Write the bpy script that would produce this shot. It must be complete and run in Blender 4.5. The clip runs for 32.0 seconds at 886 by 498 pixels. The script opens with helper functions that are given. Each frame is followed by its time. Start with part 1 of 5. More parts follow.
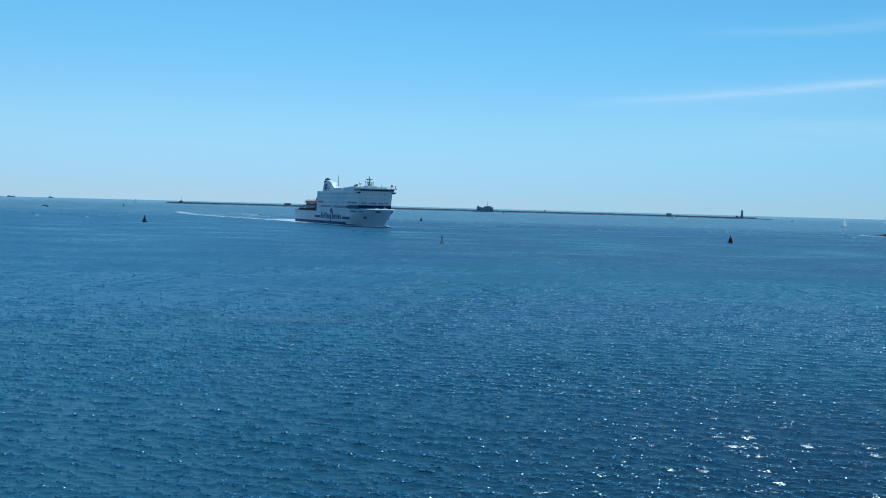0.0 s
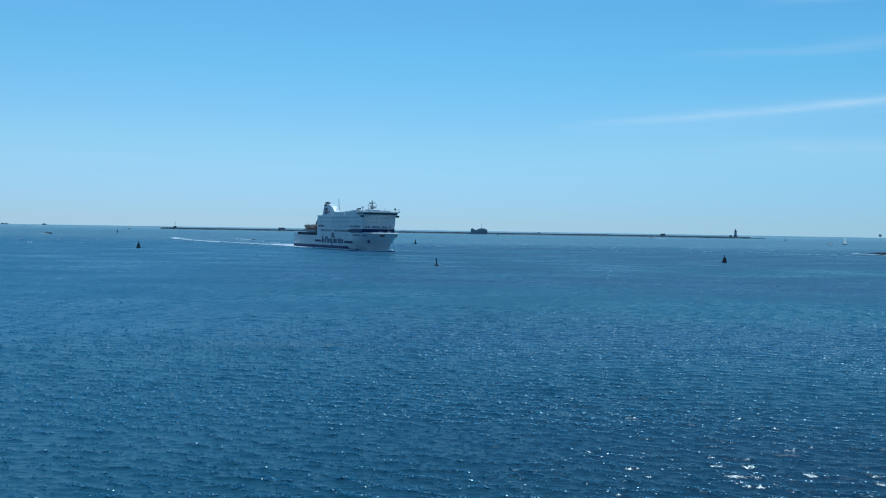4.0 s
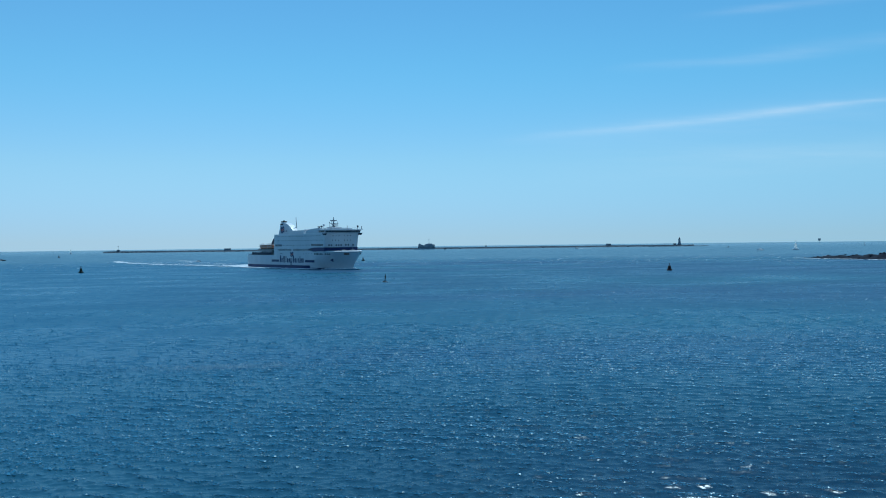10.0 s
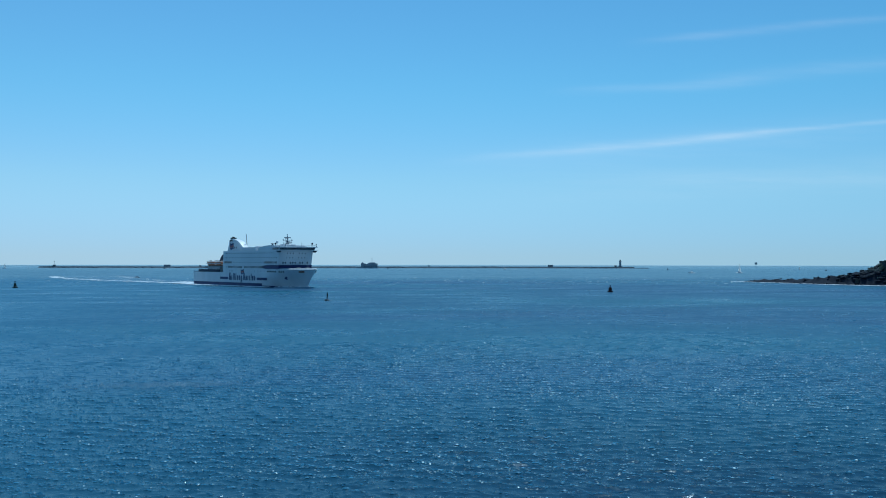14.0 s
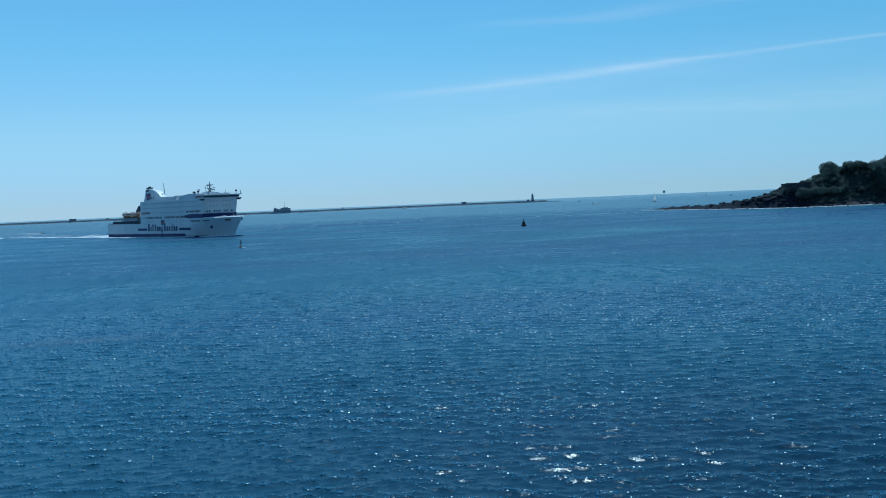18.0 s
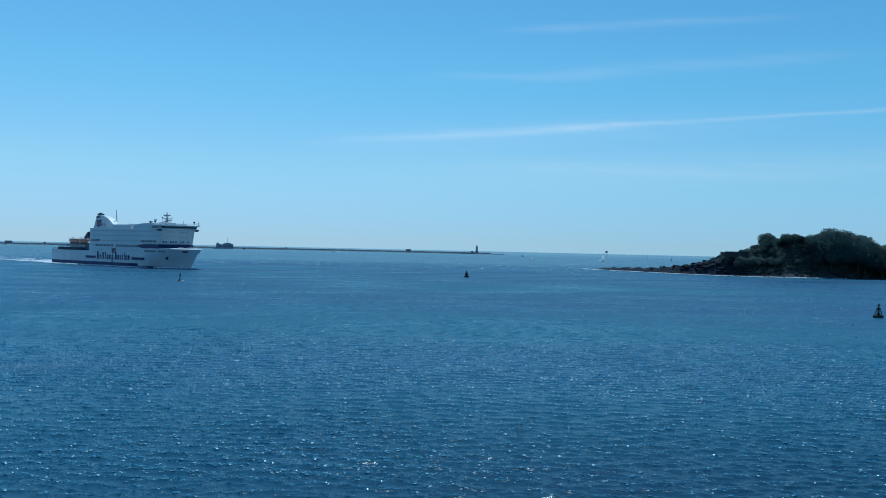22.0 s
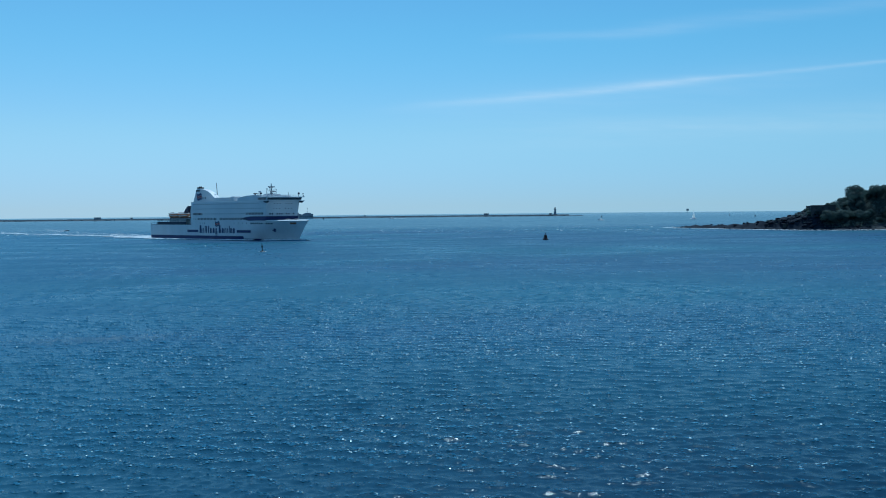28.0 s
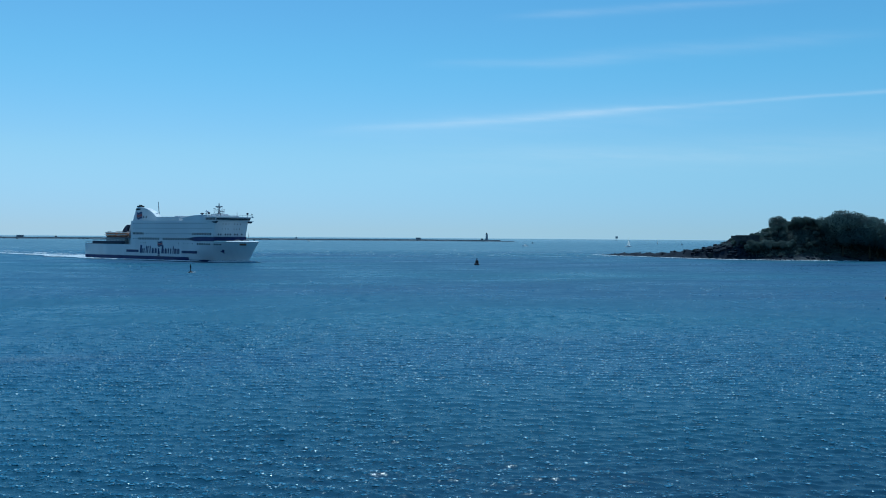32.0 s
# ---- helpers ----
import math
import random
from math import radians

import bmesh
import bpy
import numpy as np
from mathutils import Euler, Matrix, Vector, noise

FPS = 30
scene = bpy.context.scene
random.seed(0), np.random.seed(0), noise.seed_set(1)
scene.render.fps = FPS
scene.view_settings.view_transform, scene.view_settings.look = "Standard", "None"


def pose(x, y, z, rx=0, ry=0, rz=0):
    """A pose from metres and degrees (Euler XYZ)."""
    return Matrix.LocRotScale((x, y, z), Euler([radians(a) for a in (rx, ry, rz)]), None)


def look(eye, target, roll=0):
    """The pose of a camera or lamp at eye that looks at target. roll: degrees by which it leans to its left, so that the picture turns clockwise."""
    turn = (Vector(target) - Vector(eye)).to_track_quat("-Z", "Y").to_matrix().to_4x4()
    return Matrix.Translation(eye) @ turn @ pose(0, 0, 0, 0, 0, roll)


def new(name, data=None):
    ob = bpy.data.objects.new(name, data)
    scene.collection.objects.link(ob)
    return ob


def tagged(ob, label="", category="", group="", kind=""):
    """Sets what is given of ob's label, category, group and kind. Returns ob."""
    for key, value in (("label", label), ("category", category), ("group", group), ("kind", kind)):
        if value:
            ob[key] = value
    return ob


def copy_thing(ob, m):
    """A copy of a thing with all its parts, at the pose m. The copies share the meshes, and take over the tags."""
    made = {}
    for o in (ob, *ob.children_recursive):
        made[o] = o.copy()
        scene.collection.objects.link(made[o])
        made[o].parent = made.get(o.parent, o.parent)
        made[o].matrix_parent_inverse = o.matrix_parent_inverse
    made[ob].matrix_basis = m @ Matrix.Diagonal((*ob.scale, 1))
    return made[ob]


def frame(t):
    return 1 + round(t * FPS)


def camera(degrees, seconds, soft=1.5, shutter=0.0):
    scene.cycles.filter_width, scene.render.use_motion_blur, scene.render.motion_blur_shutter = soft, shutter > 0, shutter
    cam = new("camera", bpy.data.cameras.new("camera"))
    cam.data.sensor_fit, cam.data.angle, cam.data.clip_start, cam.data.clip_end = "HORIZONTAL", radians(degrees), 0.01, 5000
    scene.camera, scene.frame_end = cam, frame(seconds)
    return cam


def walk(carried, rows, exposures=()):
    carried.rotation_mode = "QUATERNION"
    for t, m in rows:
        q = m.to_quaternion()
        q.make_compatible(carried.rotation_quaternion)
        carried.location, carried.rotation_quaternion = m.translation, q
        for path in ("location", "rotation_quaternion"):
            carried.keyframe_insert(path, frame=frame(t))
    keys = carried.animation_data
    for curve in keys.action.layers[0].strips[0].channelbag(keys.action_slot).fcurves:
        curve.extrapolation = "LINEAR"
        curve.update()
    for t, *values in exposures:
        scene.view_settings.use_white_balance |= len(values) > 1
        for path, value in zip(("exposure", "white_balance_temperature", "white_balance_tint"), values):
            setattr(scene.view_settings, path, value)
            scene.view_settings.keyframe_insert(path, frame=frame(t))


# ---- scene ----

HEIGHT = 18.62          # the camera over the sea, metres
EYE = Vector((0.0, 0.0, HEIGHT))

# seconds, heading, pitch, roll (degrees)
TURNS = [
    (0.0, -0.012, -2.517, 1.525),
    (0.5, -0.785, -2.542, 1.205),
    (1.0, -1.373, -2.344, 1.189),
    (1.5, -1.853, -2.099, 1.020),
    (2.0, -2.525, -2.168, 1.382),
    (2.5, -2.852, -2.479, 1.359),
    (3.0, -2.906, -2.023, 1.212),
    (3.5, -1.385, -1.553, 1.253),
    (5.5, 1.115, -0.917, 0.410),
    (6.0, 1.830, -1.530, 0.607),
    (6.5, 1.457, -2.236, 0.226),
    (7.0, 0.808, -1.403, -0.296),
    (7.5, -0.078, -1.453, -0.499),
    (8.0, -0.819, -1.301, -0.504),
    (8.5, -1.118, -1.109, -0.512),
    (9.0, -1.459, -0.781, -0.462),
    (9.5, -2.491, -0.513, -0.641),
    (10.0, -3.201, -0.379, -0.702),
    (10.5, -3.621, -0.183, -0.540),
    (11.0, -4.237, -0.208, -0.072),
    (11.5, -5.235, -0.480, 0.390),
    (12.0, -5.712, -0.431, 0.431),
    (12.5, -5.693, -0.226, 0.431),
    (13.0, -5.816, 0.183, 0.407),
    (13.5, -5.862, 0.741, 0.193),
    (15.5, -9.266, 0.346, -0.506),
    (16.0, -10.026, -0.189, -1.124),
    (16.5, -11.355, -2.758, -1.724),
    (17.0, -11.596, -3.829, -2.340),
    (17.5, -11.722, -3.437, -2.773),
    (18.0, -11.065, -2.762, -2.466),
    (18.5, -11.360, -2.526, -2.363),
    (19.0, -11.859, -2.084, -2.016),
    (19.5, -11.275, -1.962, -1.869),
    (20.0, -11.251, -1.068, -2.361),
    (20.5, -11.657, -0.973, -2.452),
    (21.0, -11.764, -1.233, -2.031),
    (21.5, -11.125, -0.781, -1.080),
    (22.0, -14.268, -0.141, 1.280),
    (22.2, -16.881, -1.079, 1.366),
    (22.4, -17.343, -1.131, 0.017),
    (22.5, -17.638, -1.553, -0.029),
    (22.7, -16.759, -2.466, -0.588),
    (23.0, -10.951, -1.987, -0.734),
    (23.5, -5.276, -1.111, -0.553),
    (24.0, -3.312, -0.154, 0.392),
    (24.5, -4.353, -0.420, -0.334),
    (26.5, -7.284, -2.291, -0.843),
    (27.0, -8.170, -2.320, -1.000),
    (27.5, -8.669, -2.709, -0.720),
    (28.0, -9.914, -2.153, -0.570),
    (28.5, -10.865, -2.962, -0.629),
    (29.0, -12.625, -2.021, 0.389),
    (29.5, -13.249, -1.773, 0.303),
    (30.0, -13.662, -2.307, 0.456),
    (30.5, -13.339, -1.379, 0.437),
    (31.0, -13.207, -0.855, 0.586),
    (31.5, -13.677, -0.293, 0.789),
    (32.0, -13.721, -0.818, 0.434),
]


def aim(yaw, pitch, roll):
    a, b = radians(yaw), radians(pitch)
    return look(EYE, EYE + Vector((-math.sin(a) * math.cos(b), math.cos(a) * math.cos(b), math.sin(b))), roll)


cam = camera(46.6, 32.0, soft=1.0)
walk(cam, [(t, aim(a, b, c)) for t, a, b, c in TURNS], [(0, 0.08), (1.0, 0.08), (2.0, 0.0), (32, 0.0)])

# ---- light ----
SUN_HEADING, SUN_HEIGHT = 19.0, 62.0     # degrees to the right of +y, degrees up

sun_data = bpy.data.lights.new("sun", "SUN")
sun_data.energy, sun_data.angle, sun_data.color = 3.15, radians(0.55), (0.66, 0.88, 1.0)
sun = new("sun", sun_data)
a, b = radians(SUN_HEADING), radians(SUN_HEIGHT)
sun.matrix_world = look(1000 * Vector((math.sin(a) * math.cos(b), math.cos(a) * math.cos(b), math.sin(b))), (0, 0, 0))
scene.view_settings.exposure = 0.0


class Nodes:
    """Short forms for building node trees."""

    def __init__(self, tree):
        self.tree = tree
        self.n, self.l = tree.nodes, tree.links

    def put(self, socket, value):
        if isinstance(value, bpy.types.NodeSocket):
            self.l.new(value, socket)
        else:
            socket.default_value = value

    def math(self, op, a, b=0.0, c=0.0, clamp=False):
        m = self.n.new("ShaderNodeMath")
        m.operation, m.use_clamp = op, clamp
        for s, v in zip(m.inputs, (a, b, c)):
            self.put(s, v)
        return m.outputs[0]

    def step(self, x, lo, hi, out_lo=0.0, out_hi=1.0):
        m = self.n.new("ShaderNodeMapRange")
        m.interpolation_type = "SMOOTHSTEP"
        for s, v in zip(m.inputs[:5], (x, lo, hi, out_lo, out_hi)):
            self.put(s, v)
        return m.outputs[0]

    def noise(self, vector, scale, detail=4.0, rough=0.55):
        m = self.n.new("ShaderNodeTexNoise")
        self.put(m.inputs["Vector"], vector)
        m.inputs["Scale"].default_value, m.inputs["Detail"].default_value, m.inputs["Roughness"].default_value = scale, detail, rough
        return m.outputs["Fac"]

    def scaled(self, vector, x, y, z):
        m = self.n.new("ShaderNodeMapping")
        self.put(m.inputs["Vector"], vector)
        m.inputs["Scale"].default_value = (x, y, z)
        return m.outputs[0]

    def mix(self, fac, a, b):
        m = self.n.new("ShaderNodeMix")
        m.data_type = "RGBA"
        self.put(m.inputs[0], fac)
        for s, v in ((m.inputs[6], a), (m.inputs[7], b)):
            self.put(s, (*v, 1) if isinstance(v, tuple) and len(v) == 3 else v)
        return m.outputs[2]


def make_world():
    w = bpy.data.worlds.new("sky")
    scene.world = w
    w.use_nodes = True
    k = Nodes(w.node_tree)
    k.n.clear()
    where = k.n.new("ShaderNodeTexCoord").outputs["Generated"]
    parts = k.n.new("ShaderNodeSeparateXYZ")
    k.put(parts.inputs[0], where)
    x, y, z = parts.outputs
    join = k.n.new("ShaderNodeCombineXYZ")
    for s, v in zip(join.inputs, (x, y, k.math("MAXIMUM", z, 0.004))):
        k.put(s, v)
    sky = k.n.new("ShaderNodeTexSky")
    sky.sky_type, sky.sun_disc = "NISHITA", False
    sky.sun_elevation, sky.sun_rotation = radians(SUN_HEIGHT), radians(SUN_HEADING)
    sky.altitude, sky.air_density, sky.dust_density, sky.ozone_density = 0, 1.0, 0.0, 3.0
    k.put(sky.inputs[0], join.outputs[0])
    # thin high streaks of cirrus, drawn in the tangent plane of the sky ahead
    front = k.math("MAXIMUM", y, 0.05)
    u, v = k.math("DIVIDE", x, front), k.math("DIVIDE", z, front)
    flat = k.n.new("ShaderNodeCombineXYZ")
    k.put(flat.inputs[0], u)
    k.put(flat.inputs[1], v)
    grain = k.noise(k.scaled(flat.outputs[0], 3.0, 26.0, 1.0), 1.6, 6.0, 0.6)
    fine = k.noise(k.scaled(flat.outputs[0], 9.0, 90.0, 1.0), 1.3, 5.0, 0.6)
    total = None
    # height at the start, slope, bend, half-width, start, brightest stretch, end, strength
    for base, slope, bend, wide, start, bright, fading, end, amount in (
            (0.0875, 0.094, 0.010, 0.0042, 0.09, 0.26, 0.40, 0.52, 0.135),
            (0.0875, 0.094, 0.010, 0.0022, 0.30, 0.50, 0.75, 1.10, 0.10),
            (0.0820, 0.094, 0.010, 0.0150, 0.05, 0.30, 0.45, 0.75, 0.045),
            (0.1540, 0.066, 0.0, 0.0042, 0.20, 0.30, 0.36, 0.48, 0.055),
            (0.1340, 0.125, 0.0, 0.0070, 0.30, 0.42, 0.60, 0.80, 0.055),
            (0.1840, 0.118, 0.0, 0.0040, 0.28, 0.38, 0.52, 0.70, 0.065),
            (0.0800, 0.012, 0.0, 0.0060, 0.22, 0.35, 0.50, 0.75, 0.030),
            (0.0560, 0.060, 0.0, 0.0180, 0.05, 0.40, 0.70, 1.20, 0.050)):
        line = k.math("ADD", k.math("MULTIPLY_ADD", u, slope, base), k.math("MULTIPLY", k.math("MULTIPLY", u, u), bend))
        line = k.math("ADD", line, k.math("MULTIPLY_ADD", grain, 0.008, -0.004))
        off = k.math("DIVIDE", k.math("SUBTRACT", v, line), wide)
        bell = k.math("POWER", 2.718, k.math("MULTIPLY", k.math("MULTIPLY", off, off), -1.0))
        bell = k.math("MULTIPLY", bell, k.step(u, start, bright, 0.0, amount))
        bell = k.math("MULTIPLY", bell, k.step(u, fading, end, 1.0, 0.0))
        total = bell if total is None else k.math("ADD", total, bell)
    total = k.math("MULTIPLY", total, k.step(fine, 0.2, 0.75, 0.55, 1.25))
    total = k.math("MULTIPLY", total, k.step(y, 0.1, 0.4))
    tinted = k.n.new("ShaderNodeMix")
    tinted.data_type, tinted.blend_type = "RGBA", "MULTIPLY"
    tinted.inputs[0].default_value = 1.0
    k.put(tinted.inputs[6], sky.outputs[0])
    low = k.mix(k.step(z, 0.0, 0.085), (0.380, 0.675, 1.23), (0.505, 0.830, 1.10))
    k.put(tinted.inputs[7], k.mix(k.step(z, 0.06, 0.18), low, (0.43, 0.94, 1.125)))
    # the air is a little hazier, and so paler, away from the sun's side
    veil = k.n.new("ShaderNodeVectorMath")
    veil.operation = "MULTIPLY"
    k.put(veil.inputs[0], tinted.outputs[2])
    k.put(veil.inputs[1], k.mix(k.step(u, -0.5, 0.75), (1.12, 1.075, 1.06), (0.82, 0.895, 0.90)))
    colour = k.mix(total, veil.outputs[0], (9.5, 10.0, 10.5))
    back = k.n.new("ShaderNodeBackground")
    k.put(back.inputs[0], colour)
    back.inputs[1].default_value = 0.099
    out = k.n.new("ShaderNodeOutputWorld")
    k.put(out.inputs[0], back.outputs[0])


make_world()

# ---- materials ----


def material(name, colour, rough=0.5, metal=0.0, second=None, scale=0.4, bump=0.0, bump_scale=4.0, mottle=0.18, per_object=0.0, streaks=False):
    """A painted, stony or leafy surface: colour varied at two scales, with grain in the relief."""
    m = bpy.data.materials.new(name)
    m.use_nodes = True
    k = Nodes(m.node_tree)
    shader = k.n["Principled BSDF"]
    where = k.n.new("ShaderNodeTexCoord").outputs["Object"]
    if streaks:
        where2 = k.scaled(where, 1.0, 1.0, 0.12)
    else:
        where2 = where
    large = k.step(k.noise(where2, scale, 5.0), 0.32, 0.68)
    small = k.step(k.noise(where, scale * 7.0, 4.0), 0.3, 0.7)
    second = second or tuple(c * (1.0 - mottle) for c in colour)
    c = k.mix(large, colour, second)
    c = k.mix(k.math("MULTIPLY", small, mottle), c, tuple(v * 0.55 for v in colour))
    if per_object:
        r = k.n.new("ShaderNodeObjectInfo").outputs["Random"]
        hue = k.n.new("ShaderNodeHueSaturation")
        k.put(hue.inputs["Color"], c)
        k.put(hue.inputs["Value"], k.math("MULTIPLY_ADD", r, 2 * per_object, 1.0 - per_object))
        k.put(hue.inputs["Hue"], k.math("MULTIPLY_ADD", r, 0.05 * per_object, 0.5 - 0.025 * per_object))
        c = hue.outputs[0]
    k.put(shader.inputs["Base Color"], c)
    k.put(shader.inputs["Roughness"], k.math("MULTIPLY_ADD", large, 0.16, rough - 0.08, clamp=True))
    shader.inputs["Metallic"].default_value = metal
    if rough >= 0.8:
        shader.inputs["Specular IOR Level"].default_value = 0.12
    if bump:
        b = k.n.new("ShaderNodeBump")
        b.inputs["Strength"].default_value = bump
        b.inputs["Distance"].default_value = 0.3
        k.put(b.inputs["Height"], k.noise(where, bump_scale, 5.0))
        k.put(shader.inputs["Normal"], b.outputs[0])
    return m


def water_material(name, rough, ripples, paler=0.5):
    """Deep water: a blue body under a gloss that is broken up as on a rough sea."""
    m = bpy.data.materials.new(name)
    m.use_nodes = True
    k = Nodes(m.node_tree)
    k.n.remove(k.n["Principled BSDF"])
    where = k.n.new("ShaderNodeTexCoord").outputs["Object"]
    body = k.n.new("ShaderNodeBsdfDiffuse")
    shader = k.n.new("ShaderNodeBsdfPrincipled")
    if ripples:
        # slicks and gusts: long bands in which the ripples are weaker or stronger
        gust = k.noise(k.scaled(where, 0.004, 0.016, 1.0), 1.0, 4.0, 0.55)
        gust = k.step(gust, 0.3, 0.7, 0.7, 1.1)
        swell = k.noise(k.scaled(where, 0.22, 0.55, 1.0), 1.0, 2.0, 0.5)
        chop = k.noise(k.scaled(where, 0.9, 2.2, 1.0), 1.0, 2.0, 0.5)
        ripple = k.noise(k.scaled(where, 6.0, 14.0, 1.0), 1.0, 1.0, 0.5)
        normal = None
        for height, far, strength in ((swell, 0.02, 0.85), (chop, 0.032, 0.85), (ripple, 0.022, 0.85)):
            b = k.n.new("ShaderNodeBump")
            b.inputs["Distance"].default_value = far
            k.put(b.inputs["Strength"], k.math("MULTIPLY", gust, strength, clamp=True))
            k.put(b.inputs["Height"], height)
            if normal is not None:
                k.put(b.inputs["Normal"], normal)
            normal = b.outputs[0]
        for node in (body, shader):
            k.put(node.inputs["Normal"], normal)
    deep = k.noise(k.scaled(where, 0.002, 0.006, 1.0), 1.0, 3.0)
    colour = k.mix(k.step(deep, 0.35, 0.65), SEA_BLUE, SEA_TEAL)
    if ripples:
        # paler, ruffled water out beyond the tide line, with distance haze in its colour
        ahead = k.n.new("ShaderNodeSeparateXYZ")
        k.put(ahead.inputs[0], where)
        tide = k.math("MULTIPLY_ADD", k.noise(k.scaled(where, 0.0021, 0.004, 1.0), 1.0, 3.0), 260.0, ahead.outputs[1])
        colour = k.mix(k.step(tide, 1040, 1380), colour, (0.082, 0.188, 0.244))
        # second step: haze towards the horizon, put into the colour
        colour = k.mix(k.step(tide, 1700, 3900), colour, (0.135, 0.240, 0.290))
        # a little paler towards negative x; its far steps repeat the haze
        bay_x = k.math("MULTIPLY_ADD", k.noise(k.scaled(where, 0.006, 0.012, 1.0), 1.0, 3.0), 60.0, k.math("MULTIPLY_ADD", ahead.outputs[1], 0.08, ahead.outputs[0]))
        near_shade = k.mix(k.step(bay_x, 75, 5), (0.0015, 0.012, 0.022), (0.0145, 0.088, 0.123))
        colour = k.mix(k.step(bay_x, 60, -60), colour, k.mix(k.step(tide, 1040, 1500), (0.022, 0.130, 0.212), k.mix(k.step(tide, 1700, 3900), (0.075, 0.180, 0.240), (0.135, 0.240, 0.290))))
        # darker off the near shore: the weaker sky reflection put into the colour
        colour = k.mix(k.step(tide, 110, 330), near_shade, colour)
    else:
        # wavelets painted paler, to offset the shade on their fronts
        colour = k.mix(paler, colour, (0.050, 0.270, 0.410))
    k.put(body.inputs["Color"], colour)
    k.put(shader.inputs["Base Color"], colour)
    if ripples:
        # far off, where single ripples melt into one another, the sheet as a whole is rougher
        away = k.n.new("ShaderNodeVectorMath")
        away.operation = "LENGTH"
        k.put(away.inputs[0], where)
        plain = k.step(away.outputs["Value"], 90, 380, rough, 0.37)
        plain = k.math("SUBTRACT", plain, k.step(away.outputs["Value"], 1300, 4200, 0.0, 0.13))
        # cat's paws: small patches that are ruffled more or less than the rest
        paws = k.math("ADD", k.noise(k.scaled(where, 0.22, 0.15, 1.0), 1.0, 4.0, 0.65), k.noise(k.scaled(where, 0.018, 0.030, 1.0), 1.0, 2.0, 0.5))
        paws = k.step(paws, 0.6, 1.4, -1.0, 1.0)
        k.put(shader.inputs["Roughness"], k.math("MULTIPLY_ADD", paws, k.step(away.outputs["Value"], 120, 420, 0.0, 0.19), plain, clamp=True))
    else:
        shader.inputs["Roughness"].default_value = rough
    shader.inputs["IOR"].default_value = 1.333
    shader.inputs["Specular Tint"].default_value = (0.72, 0.95, 1.0, 1.0)
    mixed = k.n.new("ShaderNodeMixShader")
    mixed.inputs[0].default_value = SEA_GLOSS
    k.put(mixed.inputs[1], body.outputs[0])
    k.put(mixed.inputs[2], shader.outputs[0])
    k.put(k.n["Material Output"].inputs["Surface"], mixed.outputs[0])
    return m


SEA_BLUE, SEA_TEAL, SEA_GLOSS = (0.0140, 0.079, 0.154), (0.0090, 0.110, 0.170), 0.64
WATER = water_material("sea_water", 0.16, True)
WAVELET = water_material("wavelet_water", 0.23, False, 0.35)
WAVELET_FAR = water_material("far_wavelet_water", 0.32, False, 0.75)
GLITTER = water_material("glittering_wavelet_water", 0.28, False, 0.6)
FOAM = material("foam", (0.82, 0.86, 0.88), 0.7, scale=0.8, mottle=0.12, bump=0.4)
HULL_WHITE = material("hull_white", (0.63, 0.65, 0.67), 0.42, scale=0.09, mottle=0.07, second=(0.57, 0.59, 0.61), streaks=True)
DECK_WHITE = material("deck_white", (0.78, 0.79, 0.79), 0.5, scale=0.15, mottle=0.08)
HULL_BLUE = material("hull_blue", (0.009, 0.022, 0.115), 0.55, scale=0.12, mottle=0.15, streaks=True)
MARK_RED = material("mark_red", (0.30, 0.02, 0.03), 0.45, scale=0.5)
GLASS = material("window_glass", (0.030, 0.045, 0.070), 0.12, scale=0.5, mottle=0.1)
DECK_DARK = material("deck_dark", (0.02, 0.035, 0.07), 0.6, scale=0.4)
BLACK = material("black_paint", (0.012, 0.013, 0.015), 0.55, scale=0.6)
ORANGE = material("lifeboat_orange", (0.85, 0.22, 0.09), 0.45, scale=0.5, mottle=0.12)
CANVAS = material("canopy_tan", (0.85, 0.66, 0.54), 0.7, scale=0.6, mottle=0.15)
RUST = material("red_brown_paint", (0.22, 0.07, 0.035), 0.6, scale=0.6, mottle=0.2)
STEEL = material("painted_steel", (0.36, 0.38, 0.40), 0.5, scale=0.6, mottle=0.2)
BUOY_DARK = material("buoy_dark", (0.012, 0.014, 0.014), 0.75, scale=1.4, mottle=0.3)
BUOY_RED = material("buoy_red", (0.06, 0.010, 0.010), 0.75, scale=1.4, mottle=0.3)
BUOY_GREEN = material("buoy_green", (0.008, 0.028, 0.018), 0.75, scale=1.4, mottle=0.3)
BUOY_YELLOW = material("buoy_yellow", (0.62, 0.40, 0.03), 0.5, scale=2.0, mottle=0.25)
GRANITE = material("granite", (0.150, 0.185, 0.210), 0.85, scale=0.05, mottle=0.3, bump=0.6, bump_scale=0.5)
FORT_STONE = material("fort_stone", (0.30, 0.35, 0.40), 0.85, scale=0.08, mottle=0.25, bump=0.5, bump_scale=0.4)
ROCK = material("shore_rock", (0.012, 0.021, 0.034), 0.85, second=(0.010, 0.016, 0.025), scale=0.12, mottle=0.4, bump=0.9, bump_scale=0.5, per_object=0.25)
SHINGLE = material("beach_shingle", (0.088, 0.092, 0.096), 0.9, scale=0.2, mottle=0.35, bump=0.6, bump_scale=0.8)
SOIL = material("island_scrub", (0.034, 0.052, 0.044), 0.9, second=(0.044, 0.052, 0.046), scale=0.06, mottle=0.4, bump=0.9, bump_scale=0.3)
LEAF = material("tree_leaves", (0.074, 0.124, 0.112), 0.70, second=(0.060, 0.103, 0.102), scale=0.3, mottle=0.2, per_object=0.35)


